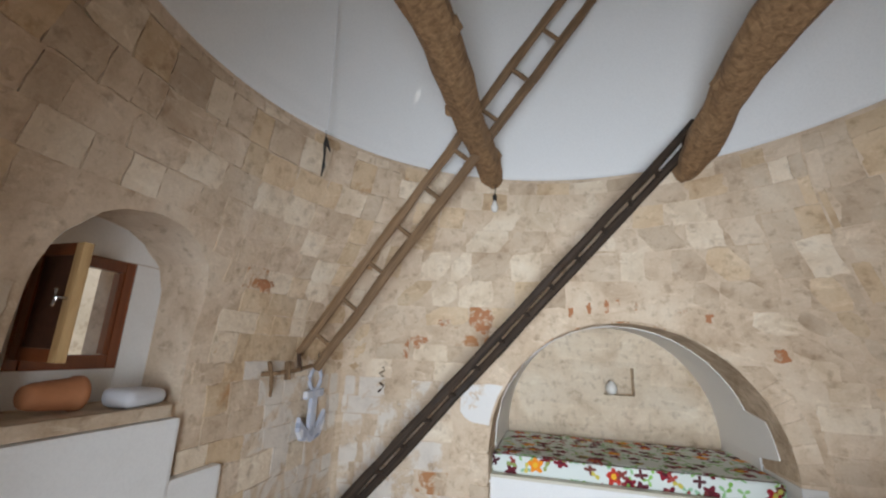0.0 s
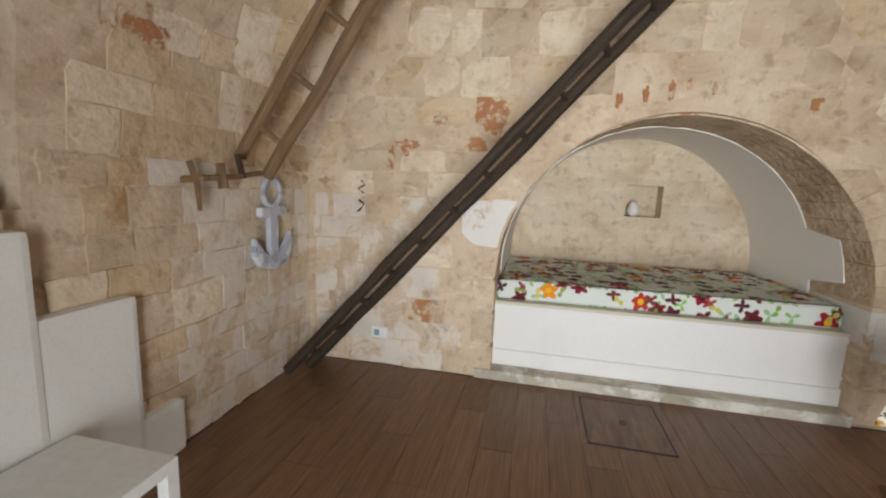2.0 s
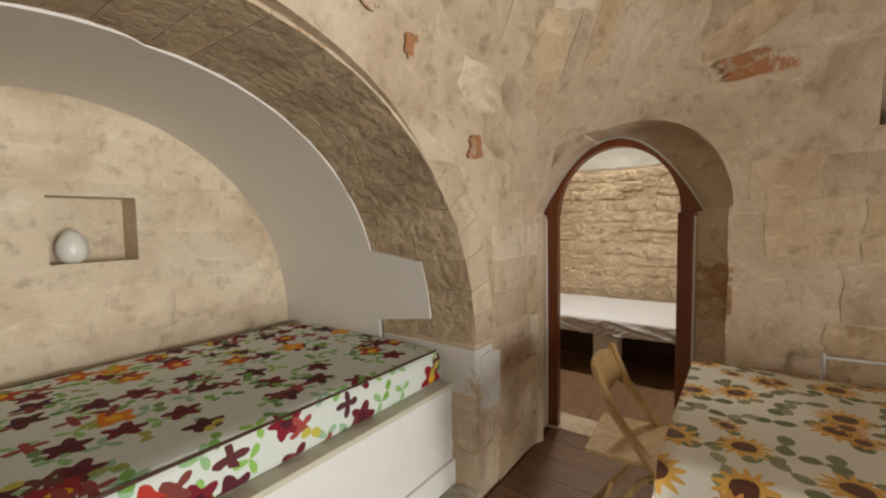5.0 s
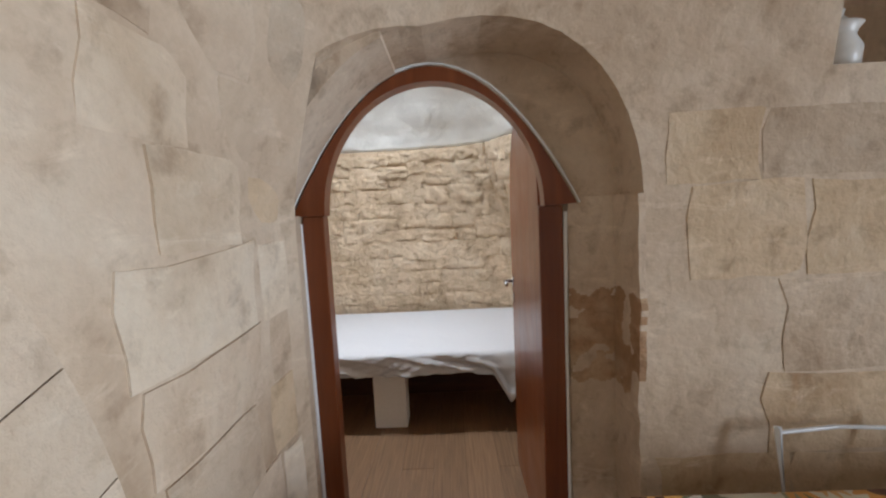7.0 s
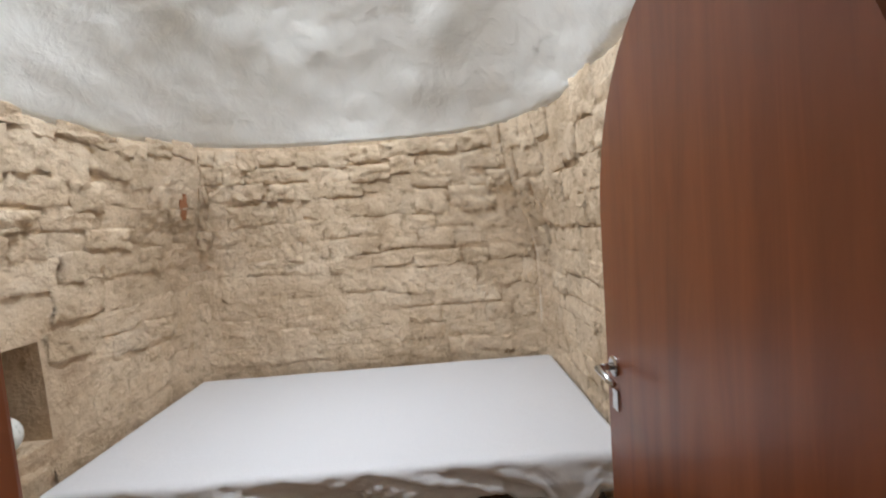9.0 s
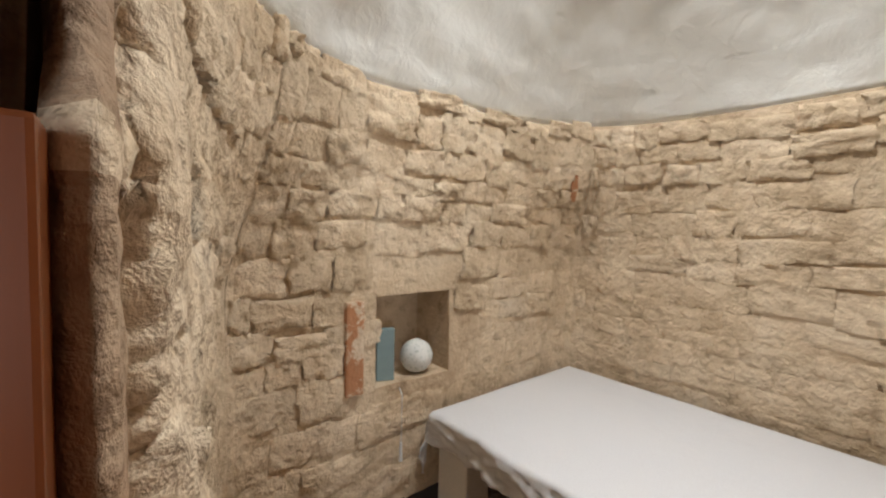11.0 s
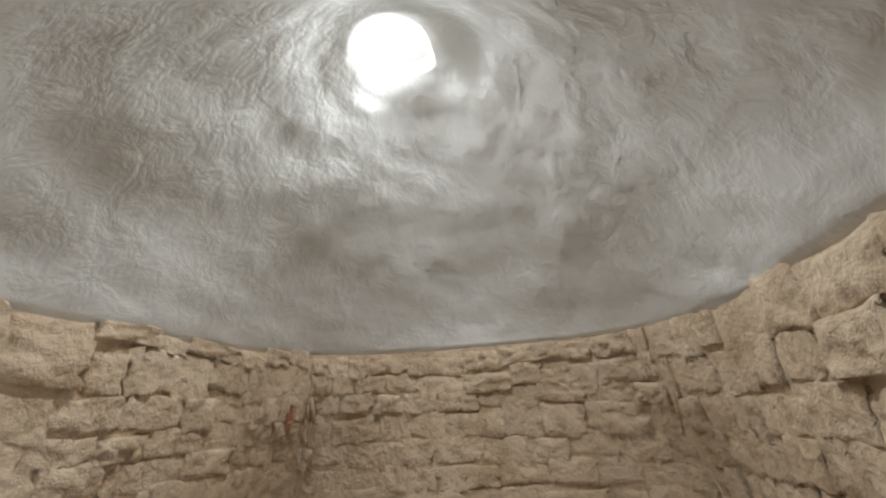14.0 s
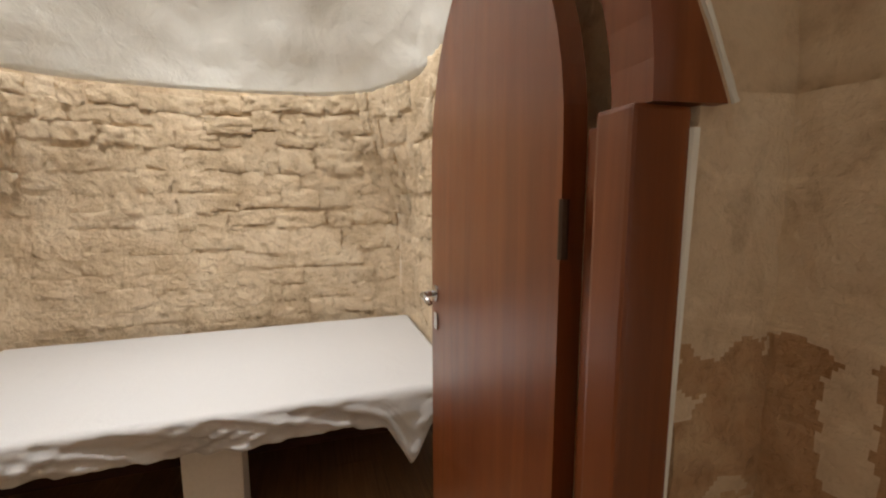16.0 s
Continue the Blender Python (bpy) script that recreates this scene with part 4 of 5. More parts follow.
chair = thing("folding_chair", pose(2.16, 3.03, 0, 0, 0, 184), "pale pine folding chair pushed in at the table", "chair")
part("seat", box((-0.19, -0.17, 0.435), (0.19, 0.20, 0.455), 0.008), PINE, chair)
for sx in (-0.185, 0.185):
    part("post", tube([(sx, 0.34, 0.0), (sx, 0.10, 0.43), (sx, -0.06, 0.64), (sx, -0.13, 0.815)], [0.016, 0.018, 0.019, 0.014], 10), PINE, chair, smooth=True)
    part("leg", tube([(sx * 0.86, -0.20, 0.0), (sx * 0.86, 0.05, 0.36), (sx * 0.86, 0.18, 0.43)], 0.016, 9), PINE, chair, smooth=True)
bm = bmesh.new()
cols = []
for i in range(13):
    f = -1 + 2 * i / 12
    bow = -0.028 * (1 - f * f)
    cols.append([bm.verts.new((0.18 * f, -0.085 - 0.06 * k / 4 + bow + off, 0.665 + 0.125 * k / 4 + 0.018 * (1 - f * f) * (k == 4))) for off in (0, 0.016) for k in range(5)])
for a, b in zip(cols, cols[1:]):
    for k in range(4):
        bm.faces.new((a[k], b[k], b[k + 1], a[k + 1]))
        bm.faces.new((a[k + 5], a[k + 6], b[k + 6], b[k + 5]))
    bm.faces.new((a[0], a[5], b[5], b[0]))
    bm.faces.new((a[4], b[4], b[9], a[9]))
bm.faces.new((cols[0][0], cols[0][4], cols[0][9], cols[0][5]))
bm.faces.new((cols[-1][0], cols[-1][5], cols[-1][9], cols[-1][4]))
part("backrest", bm, PINE, chair, "curved pale plywood backrest", smooth=True)
part("stretcher", tube([(-0.16, -0.12, 0.12), (0.16, -0.12, 0.12)], 0.010, 8), PINE, chair)

white_chair = thing("metal_chair", pose(2.555, 2.18, 0, 0, 0, 90), "white painted metal chair between table and wall", "chair")
part("seat", box((-0.18, 0.0, 0.43), (0.18, 0.34, 0.45), 0.006), WHITE_PAINT, white_chair)
for sx in (-0.18, 0.18):
    part("post", tube([(sx, -0.10, 0.0), (sx, -0.06, 0.45), (sx, -0.12, 0.815)], 0.010, 8), WHITE_PAINT, white_chair, smooth=True)
    part("leg", tube([(sx, 0.32, 0.0), (sx, 0.30, 0.43)], 0.011, 8), WHITE_PAINT, white_chair)
for z in (0.80,):
    part("back_rail", tube([(-0.18, -0.13 + (0.88 - z) * 0.16, z), (0, -0.15 + (0.88 - z) * 0.16, z), (0.18, -0.13 + (0.88 - z) * 0.16, z)], 0.006, 8), WHITE_PAINT, white_chair)

figurine = tagged(part("jar", lathe([(0.04, 0), (0.058, 0.015), (0.062, 0.07), (0.045, 0.105), (0.05, 0.12), (0.062, 0.135), (0.03, 0.15), (0.015, 0.165), (0.02, 0.18), (0.004, 0.19)], 20), CERAMIC, smooth=True), "white lidded ceramic jar in the wall niche", "jar")
figurine.matrix_world = pose(2.84, 2.10, 1.802)

# ---- door between the rooms ----


def arch_band(y_in, z_in, rise_in, y_out, z_out, rise_out, c, x0, x1, steps=30, power=2):
    """A bent piece between an inner half ellipse and an outer arch with straight flanks."""
    bm = bmesh.new()
    rows = []
    for i in range(steps + 1):
        a = math.pi * i / steps
        pi_ = (c + y_in * math.cos(a), z_in + rise_in * math.sin(a))
        po = (c + y_out * math.cos(a), z_out + rise_out * math.sin(a) ** power)
        rows.append([bm.verts.new((x0, *pi_)), bm.verts.new((x1, *pi_)), bm.verts.new((x1, *po)), bm.verts.new((x0, *po))])
    for p, q in zip(rows, rows[1:]):
        for k in range(4):
            bm.faces.new((p[k], p[(k + 1) % 4], q[(k + 1) % 4], q[k]))
    bm.faces.new(rows[0])
    bm.faces.new(rows[-1][::-1])
    return bm


door_frame = thing("door_frame", pose(2.92, DOOR_C, 0), "red-brown varnished arched wooden door frame", "door frame", kind="structure")
part("jamb", box((-0.015, -0.417, 0.013), (0.045, -0.338, 1.462), 0.006), DOOR_WOOD, door_frame)
part("jamb", box((-0.015, 0.364, 0.013), (0.045, 0.434, 1.462), 0.006), DOOR_WOOD, door_frame)
part("arched_head", arch_band(0.356, 1.462, 0.407, 0.460, 1.466, 0.448, 0.0, -0.022, 0.040), DOOR_WOOD, door_frame)
part("rebate", box((0.0455, -0.412, 0.013), (0.140, -0.398, 1.46), 0.003), DOOR_WOOD, door_frame)
part("rebate", arch_band(0.400, 1.462, 0.440, 0.436, 1.462, 0.475, 0.0, 0.041, 0.095, 30, 1), DOOR_WOOD, door_frame)
part("architrave", box((0.119, 0.4165, 0.013), (0.143, 0.472, 1.461), 0.004), DOOR_WOOD, door_frame)
part("rebate", box((0.0455, 0.416, 0.013), (0.118, 0.436, 1.46), 0.004), DOOR_WOOD, door_frame)

door = thing("door", pose(3.085, 2.905, 0.02, 0, 0, 0), "red-brown varnished arched door standing open against the wall", "door")
outline = [(0, 0), (0.715, 0), (0.715, 1.42)] + [(0.3575 + 0.3575 * math.cos(math.pi * i / 24), 1.42 + 0.465 * math.sin(math.pi * i / 24)) for i in range(1, 25)]
bm = prism(outline, (0, 0.042, 0), (0, -0.021, 0), (1, 0, 0), (0, 0, 1))
bmesh.ops.bevel(bm, geom=[e for e in bm.edges if len(e.link_faces) == 2 and e.calc_face_angle() > 1.2], offset=0.003, segments=2, affect="EDGES")
part("leaf", bm, DOOR_WOOD, door)
for s in (1, -1):
    h = part("handle", tube([(0.665, s * 0.02, 1.045), (0.665, s * 0.055, 1.045), (0.66, s * 0.068, 1.045), (0.56, s * 0.072, 1.043)], [0.010, 0.009, 0.009, 0.008], 10), CHROME, door, "brushed steel lever handle", smooth=True)
    part("rose", lathe([(0.026, 0.0), (0.026, 0.006), (0.020, 0.009)], 18), CHROME, h).matrix_world = pose(0.665, s * 0.021, 1.045, -90 * s, 0, 0)
    part("keyhole_plate", box((0.65, min(s * 0.021, s * 0.026), 0.93), (0.68, max(s * 0.021, s * 0.026), 0.985), 0.002), CHROME, door)
part("latch", box((0.7145, -0.010, 0.99), (0.719, 0.010, 1.10), 0.001), CHROME, door)
for z in (0.25, 1.25):
    part("hinge", tube([(-0.012, 0.024, z), (-0.012, 0.024, z + 0.09)], 0.008, 8), IRON, door)

# ---- bed of the cell ----
BX0, BX1, BY0, BY1, BZ = 4.385, 5.60, 2.64, 5.09, 0.45
cot = thing("bed", pose(5.0, 3.87, -0.12), "low bed base with a white pillar under its front edge", "bed")
part("board", box((BX0 + 0.03 - 5.0, BY0 - 3.87, 0.43), (BX1 - 5.0, BY1 - 3.87, 0.478), 0.006), PINE, cot)
part("pillar", box((-0.56, -0.24, 0.0), (-0.40, 0.0, 0.428), 0.01), WHITE, cot, "white plastered pillar")
part("pillar", box((-0.56, 1.0, 0.0), (-0.40, 1.22, 0.428), 0.01), WHITE, cot, "white plastered pillar")
part("pillar", box((0.3, -0.3, 0.0), (0.5, 0.1, 0.428), 0.01), WHITE, cot, "white plastered pillar")
# upright dark panel midway under the bed, almost its whole length
part("side_panel", box((0.0, -1.20, 0.0), (0.04, 1.20, 0.426), 0.004), DARK_WOOD, cot, "dark panel set back under the bed")
cell_mattress = tagged(part("mattress", soft_slab((BX0 + 0.01, BY0 + 0.01, 0.3585), (BX1 - 0.01, BY1 - 0.01, BZ - 0.004), 0.03, 8, 8, 0.002), TICKING, smooth=True), "thin mattress on the bed base under the sheet", "mattress")

bm = bmesh.new()
grid = []
nu, nv = 90, 170
for i in range(nu + 1):
    row = []
    for j in range(nv + 1):
        u = -0.165 + (BX1 - BX0 + 0.165) * i / nu
        v = -0.02 + (BY1 - BY0 + 0.20) * j / nv
        fall = max(-u, 0)
        x = BX0 + max(u, 0)
        y = BY0 + min(v, BY1 - BY0)
        side = max(v - (BY1 - BY0), 0)
        z = BZ + 0.004 - 0.004 * noise.noise(Vector((u * 3, v * 3, 0))) - side
        if fall:
            k = fall / 0.165
            swag = 0.5 + 0.5 * math.sin(v * 8 + 1.5 * noise.noise(Vector((v * 1.5, 0, 4))))
            crease = noise.noise(Vector((v * 8 + fall * 30, fall * 5, 2.0))) + 0.7 * noise.noise(Vector((v * 19 - fall * 40, fall * 9, 5.0)))
            x -= 0.014 + 0.03 * k * swag + 0.034 * min(1, k * 2) * crease
            hem = 0.15 + 0.02 * noise.noise(Vector((v * 2.2, 1, 0)))
            if 0.12 < v < 0.36:
                hem += 0.20 * (1 - abs(v - 0.24) / 0.12)
            z -= hem * k + 0.01 * crease
        row.append(bm.verts.new((x - 0.05 * side * noise.noise(Vector((u * 9, v * 14, 3))), y + side * 0.12 + 0.02 * min(1, side * 12) * noise.noise(Vector((u * 11, side * 18, 7))), z)))
    grid.append(row)
for i in range(nu):
    for j in range(nv):
        bm.faces.new((grid[i][j], grid[i + 1][j], grid[i + 1][j + 1], grid[i][j + 1]))
cloth_object("bed_sheet", bm, SHEET, 0.002, "plain white sheet with a creased hanging front edge", "sheet")

ball = tagged(part("ball", lathe([(0.09 * math.sin(math.pi * i / 14), 0.09 - 0.09 * math.cos(math.pi * i / 14)) for i in range(15)], 22), plaster_material("speckled_white_glaze", (0.74, 0.74, 0.70), lump=60, relief=0.002, dirty=0.8, tint=(0.2, 0.25, 0.2)), smooth=True), "white speckled ceramic ball in the square niche", "ball")
ball.matrix_world = pose(4.385, 5.235, 0.622)
carton = tagged(part("book", box((-0.045, -0.02, 0), (0.045, 0.02, 0.265), 0.003), BLUE_BOX), "upright blue-grey book leaning in the niche", "book")
carton.matrix_world = pose(4.185, 5.23, 0.623, 0, 0, -24)
pull = thing("pull_cord", pose(4.20, 5.115, 0.0), "white pull cord hanging down below the niche", "cord")
part("string", tube([(0, 0, 0.615), (0.004, -0.02, 0.58), (0, -0.022, 0.34)], 0.003, 6), WHITE_PAINT, pull)
part("weight", tube([(0, -0.022, 0.345), (0, -0.022, 0.25)], [0.006, 0.010], 8), WHITE_PAINT, pull)

# ---- stonework and planks ----


def block_mesh(name, seed, rough, cols=4, rows=3, pillow=0.18):
    """A block of one by one, its face towards +y, uneven and worn at the edges."""
    bm = bmesh.new()
    grid = []
    for i in range(cols + 1):
        line = []
        for j in range(rows + 1):
            a, b = i / cols - 0.5, j / rows - 0.5
            edge = max(abs(a), abs(b)) * 2
            deep = 1.0 - pillow * (edge > 0.99) - 0.25 * pillow * (edge > 0.6)
            deep += rough * (noise.noise(Vector((a * 4 + seed * 7.3, b * 3, seed))) + (0.6 * noise.noise(Vector((a * 10 + seed, b * 8, seed * 3.1))) if rough > 0.2 else 0))
            wob = 0.10 if rough > 0.2 else 0.07
            line.append(bm.verts.new((a * 0.97 + wob * noise.noise(Vector((a * 3, b * 3, seed + 9))), deep, b * 0.97 + wob * noise.noise(Vector((a * 3, b * 3, seed + 5))))))
        grid.append(line)
    for i in range(cols):
        for j in range(rows):
            bm.faces.new((grid[i][j], grid[i][j + 1], grid[i + 1][j + 1], grid[i + 1][j]))
    rim = [grid[i][0] for i in range(cols + 1)] + [grid[cols][j] for j in range(1, rows + 1)] + [grid[i][rows] for i in range(cols - 1, -1, -1)] + [grid[0][j] for j in range(rows - 1, 0, -1)]
    back = [bm.verts.new((v.co.x, -1.0, v.co.z)) for v in rim]
    for i in range(len(rim)):
        j = (i + 1) % len(rim)
        bm.faces.new((rim[i], rim[j], back[j], back[i]))
    me = bpy.data.meshes.new(name)
    bmesh.ops.recalc_face_normals(bm, faces=bm.faces)
    if rough > 0.2:
        for f in bm.faces:
            f.smooth = True
    bm.to_mesh(me)
    bm.free()
    return me


def with_material(meshes, material):
    out = []
    for me in meshes:
        c = me.copy()
        c.materials.append(material)
        out.append(c)
    return out


ASHLAR = [block_mesh("ashlar", k, 0.10) for k in range(6)]
RUBBLES = [block_mesh("rubble", k + 20, 0.85, 9, 6, 0.16) for k in range(14)]
LIMEWASHED = stone_material("limewashed_stone", PALE, vary=0.08, stain_at=0.74, relief=0.012, coat=((0.76, 0.745, 0.71), 3.2, 0.45, 0.52))
OLD_WASH = stone_material("old_limewash", PALE, vary=0.0, stain_at=0.8, relief=0.008, coat=((0.74, 0.735, 0.72), 5.0, 0.34, 0.85))
DEEP_RUST = stone_material("rust_red_stone", PALE, vary=0.1, coat=((0.40, 0.155, 0.06), 12.0, 0.43, 0.86))
ASHLAR_WARM, ASHLAR_CREAM = with_material(ASHLAR, WARM_STONE), with_material(ASHLAR, CREAM_STONE)
ASHLAR_STONE, ASHLAR_RUST, ASHLAR_LIME = with_material(ASHLAR, STONE), with_material(ASHLAR, RUST_STONE), with_material(ASHLAR, LIMEWASHED)
RUBBLE_STONE = with_material(RUBBLES, RUBBLE)
rng = random.Random(5)


def lay(wall, point, s0, s1, z0, z1, wide, high, proud, pick, skip, name="stone"):
    """Courses of blocks on a wall: point(s, z) gives its face, s in metres along it."""
    z = z0
    while z < z1 - 0.04:
        h = min(high * rng.uniform(0.7, 1.3), z1 - z)
        s = s0 - rng.uniform(0, wide * 0.6)
        while s < s1:
            w = wide * rng.uniform(0.6, 1.45)
            a, b = max(s, s0), min(s + w, s1)
            s += w
            if b - a < 0.07 or skip(a, b, z, z + h):
                continue
            m, c = point((a + b) / 2, z + h / 2), []
            tx = (point(b, z + h / 2) - point(a, z + h / 2))
            tz = (point((a + b) / 2, z + h) - point((a + b) / 2, z))
            width, height = tx.length, tz.length
            tx, tz = tx.normalized(), tz.normalized()
            ty = tz.cross(tx)
            tz = tx.cross(ty)
            meshes = pick((a + b) / 2, z + h / 2)
            ob = new(name, meshes[rng.randrange(len(meshes))])
            d = (proud(z) if callable(proud) else proud) * (rng.uniform(0.35, 1.5) if callable(proud) else rng.uniform(0.6, 1.3))
            if callable(proud):
                m = m + tz * rng.uniform(-0.022, 0.022)
                height *= rng.uniform(0.85, 1.2)
            turn = Matrix((tx, ty, tz)).transposed().to_4x4()
            flip = -1 if rng.random() < 0.5 else 1
            ob.matrix_world = Matrix.Translation(m) @ turn @ pose(0, 0, 0, 0, rng.uniform(-1, 1) * (4.5 if callable(proud) else 2.5 if proud > 0.01 else 0.8), 0) @ Matrix.Diagonal((width, d, height, 1)) @ (pose(0, 0, 0, 0, 180, 0) if flip < 0 else Matrix())
            ob.parent = wall
        z += h


def room_point(room, side):
    half = room["half"][1] if side in (0, 2) else room["half"][0]

    def point(s, z):
        return shell(room, side, s / half, z)
    return point


def in_arch(y0, y1, z0, z1, c, half, spring, rise, grow):
    for y in (y0, (y0 + y1) / 2, y1):
        for z in (z0, z1):
            if abs(y - c) < half + grow and (z < spring or ((y - c) / (half + grow)) ** 2 + ((z - spring) / (rise + grow)) ** 2 < 1):
                return True
    return False


# On the north wall s runs from east to west, so x = centre - s; on the east wall y = centre + s; on the west wall y = centre - s.
cx, cy = MAIN["c"]
RUST_NORTH = ((-0.58, 2.00, 0.15, 0.17), (-1.24, 1.78, 0.07, 0.08), (0.25, 2.10, 0.06, 0.10), (0.55, 2.14, 0.07, 0.10), (1.93, 1.78, 0.12, 0.07), (-1.54, 2.04, 0.07, 0.06), (-0.92, 0.55, 0.10, 0.14))


def pick_north(s, z):
    x = cx - s
    if any(abs(x - a) < w + 0.04 and abs(z - b) < h + 0.02 for a, b, w, h in RUST_NORTH):
        return ASHLAR_RUST
    if x < -0.65 and z < 1.5 and rng.random() < 0.85:
        return ASHLAR_LIME
    return rng.choice((ASHLAR_STONE, ASHLAR_STONE, ASHLAR_WARM, ASHLAR_CREAM))


lay(wall_north, room_point(MAIN, 1), -2.38, 2.38, 0.0, 3.30, 0.34, 0.215, 0.006, pick_north,
    lambda a, b, z0, z1: in_arch(cx - b, cx - a, z0, z1, ALCOVE["c"], ALCOVE["half"], ALCOVE["spring"], ALCOVE["rise"], 0.19))


def pick_east(s, z):
    y = cy + s
    if abs(y - 2.66) < 0.17 and abs(z - 2.13) < 0.06:
        return ASHLAR_RUST
    return rng.choice((ASHLAR_STONE, ASHLAR_STONE, ASHLAR_WARM))


lay(wall_east, room_point(MAIN, 0), -2.38, 2.40, 0.0, 3.30, 0.40, 0.26, 0.004, pick_east,
    lambda a, b, z0, z1: in_arch(cy + a, cy + b, z0, z1, 3.205, 0.505, 1.50, 0.60, 0.02) or (cy + b > 1.78 and cy + a < 2.23 and z1 > 1.78 and z0 < 2.26))


def pick_west(s, z):
    y = cy - s
    if (abs(y - 2.28) < 0.14 and abs(z - 2.13) < 0.06) or (abs(y - 0.2) < 0.12 and abs(z - 2.6) < 0.1):
        return ASHLAR_RUST
    if y > 2.4 and z < 1.6 and rng.random() < 0.8:
        return ASHLAR_LIME
    return rng.choice((ASHLAR_STONE, ASHLAR_STONE, ASHLAR_WARM, ASHLAR_CREAM))


lay(wall_west, room_point(MAIN, 2), -2.40, 2.38, 0.0, 3.30, 0.27, 0.19, 0.012, pick_west,
    lambda a, b, z0, z1: in_arch(cy - b, cy - a, z0, z1, 1.29, 0.462, 1.96, 0.41, 0.03) and z1 > 1.3 or (z0 < 1.2 and cy - b < 1.6))
lay(wall_south, room_point(MAIN, 3), -2.38, 2.38, 0.0, 3.30, 0.45, 0.27, 0.006, lambda s, z: ASHLAR_STONE,
    lambda a, b, z0, z1: in_arch(cx + a, cx + b, z0, z1, 0.1, 0.55, 1.75, 0.4, 0.03))
lay(alcove_back, lambda s, z: Vector((0.72 - s, alcove_y1 - 0.01, z)), -1.2, 1.2, 0.6, 2.0, 0.42, 0.23, 0.006, lambda s, z: ASHLAR_CREAM,
    lambda a, b, z0, z1: 0.72 - b < 1.08 and 0.72 - a > 0.67 and z1 > 1.21 and z0 < 1.58)

# arch stones of the alcove
ARCH_STONE = stone_material("brown_arch_stone", ((0.42, 0.31, 0.21), (0.60, 0.47, 0.34), (0.72, 0.59, 0.44)), coarse=8, relief=0.04, vary=0.12, stain_at=0.8, dirt=0.22)
count = 27
for k in range(count):
    a0, a1 = (math.pi * (k + d + 0.3 * noise.noise(Vector((k + d, 8.5, 2.5))) * (0 < k + d < count)) / count + (0.001 if d == 0 else -0.001) for d in (0, 1))
    bm = bmesh.new()
    deep = 0.17 + 0.05 * noise.noise(Vector((k, 3, 1)))
    secs = []
    for i in range(4):
        a = a0 + (a1 - a0) * i / 3
        sec = []
        for j, y in enumerate((3.711 + 0.003 * noise.noise(Vector((k, 1, 1))), 3.9, 4.1, 4.34)):
            r = -0.010 + 0.010 * noise.noise(Vector((a * 9, y * 6, 2)))
            sec.append(bm.verts.new((ALCOVE["c"] + (ALCOVE["half"] + r) * math.cos(a), y, ALCOVE["spring"] + (ALCOVE["rise"] + r) * math.sin(a))))
        for y in (4.34, 3.711):
            sec.append(bm.verts.new((ALCOVE["c"] + (ALCOVE["half"] + deep) * math.cos(a), y, ALCOVE["spring"] + (ALCOVE["rise"] + deep) * math.sin(a))))
        secs.append(sec)
    for p, q in zip(secs, secs[1:]):
        for i in range(6):
            bm.faces.new((p[i], p[(i + 1) % 6], q[(i + 1) % 6], q[i]))
    bm.faces.new(secs[0])
    bm.faces.new(secs[-1][::-1])
    for f in bm.faces:
        c = f.calc_center_median()
        f.material_index = 1 if c.y < 3.72 else 0
    ob = part("voussoir", bm, ARCH_STONE, wall_north)
    ob.data.materials.append(RUST_STONE if k in (11, 13, 16, 18) else STONE)
for s in (-1, 1):
    for k in range(3):
        x = ALCOVE["c"] + s * ALCOVE["half"]
        lo, hi = (x - 0.010, x + 0.16) if s > 0 else (x - 0.16, x + 0.010)
        part("jamb_stone", box((lo, 3.711, 0.02 + 0.267 * k), (hi, 4.34, 0.26 + 0.267 * k), 0.008), OLD_WASH if (s > 0 and k == 2) else STONE, wall_north)

# whitewashed patches
def limewash_patch(x0, z0, z1, seed):
    """A block's face with worn corners, ending at the arch on its other side."""
    def edge(z):
        return ALCOVE["c"] - (ALCOVE["half"] + 0.012) * math.sqrt(1 - ((z - ALCOVE["spring"]) / (ALCOVE["rise"] + 0.012)) ** 2)
    pts = [(x0 + (edge(z0) - x0) * k / 9, z0 + 0.10 * (1 - k / 9) ** 4) for k in range(10)]
    pts += [(edge(z0 + (z1 - z0) * k / 9), z0 + (z1 - z0) * k / 9) for k in range(1, 10)]
    pts += [(edge(z1) + (x0 - edge(z1)) * k / 9, z1 - 0.03 * (k / 9) ** 4) for k in range(1, 10)]
    pts += [(x0, z1 - 0.04 + (z0 + 0.14 - z1) * k / 7) for k in range(1, 7)]
    return [(x + 0.010 * noise.noise(Vector((x * 9, z * 9, seed))) * (x < edge(z) - 0.02), z + 0.012 * noise.noise(Vector((x * 9, z * 9, seed + 4)))) for x, z in pts]


patch_outline = limewash_patch(-0.765, 1.05, 1.41, 2.0)
part("plaster_patch", prism(patch_outline, (0, 0.02, 0), (0, 3.704, 0), (1, 0, 0), (0, 0, 1)), OLD_WASH, wall_north, "square of old white limewash")
part("plaster_patch", prism([(1.96, 0.47), (2.16, 0.45), (2.17, 0.74), (2.08, 0.76), (1.97, 0.75)], (0, 0.02, 0), (0, 3.703, 0), (1, 0, 0), (0, 0, 1)), OLD_WASH, wall_north, "square of old white limewash")

# stones of the door's reveal and the plaster seam along its frame


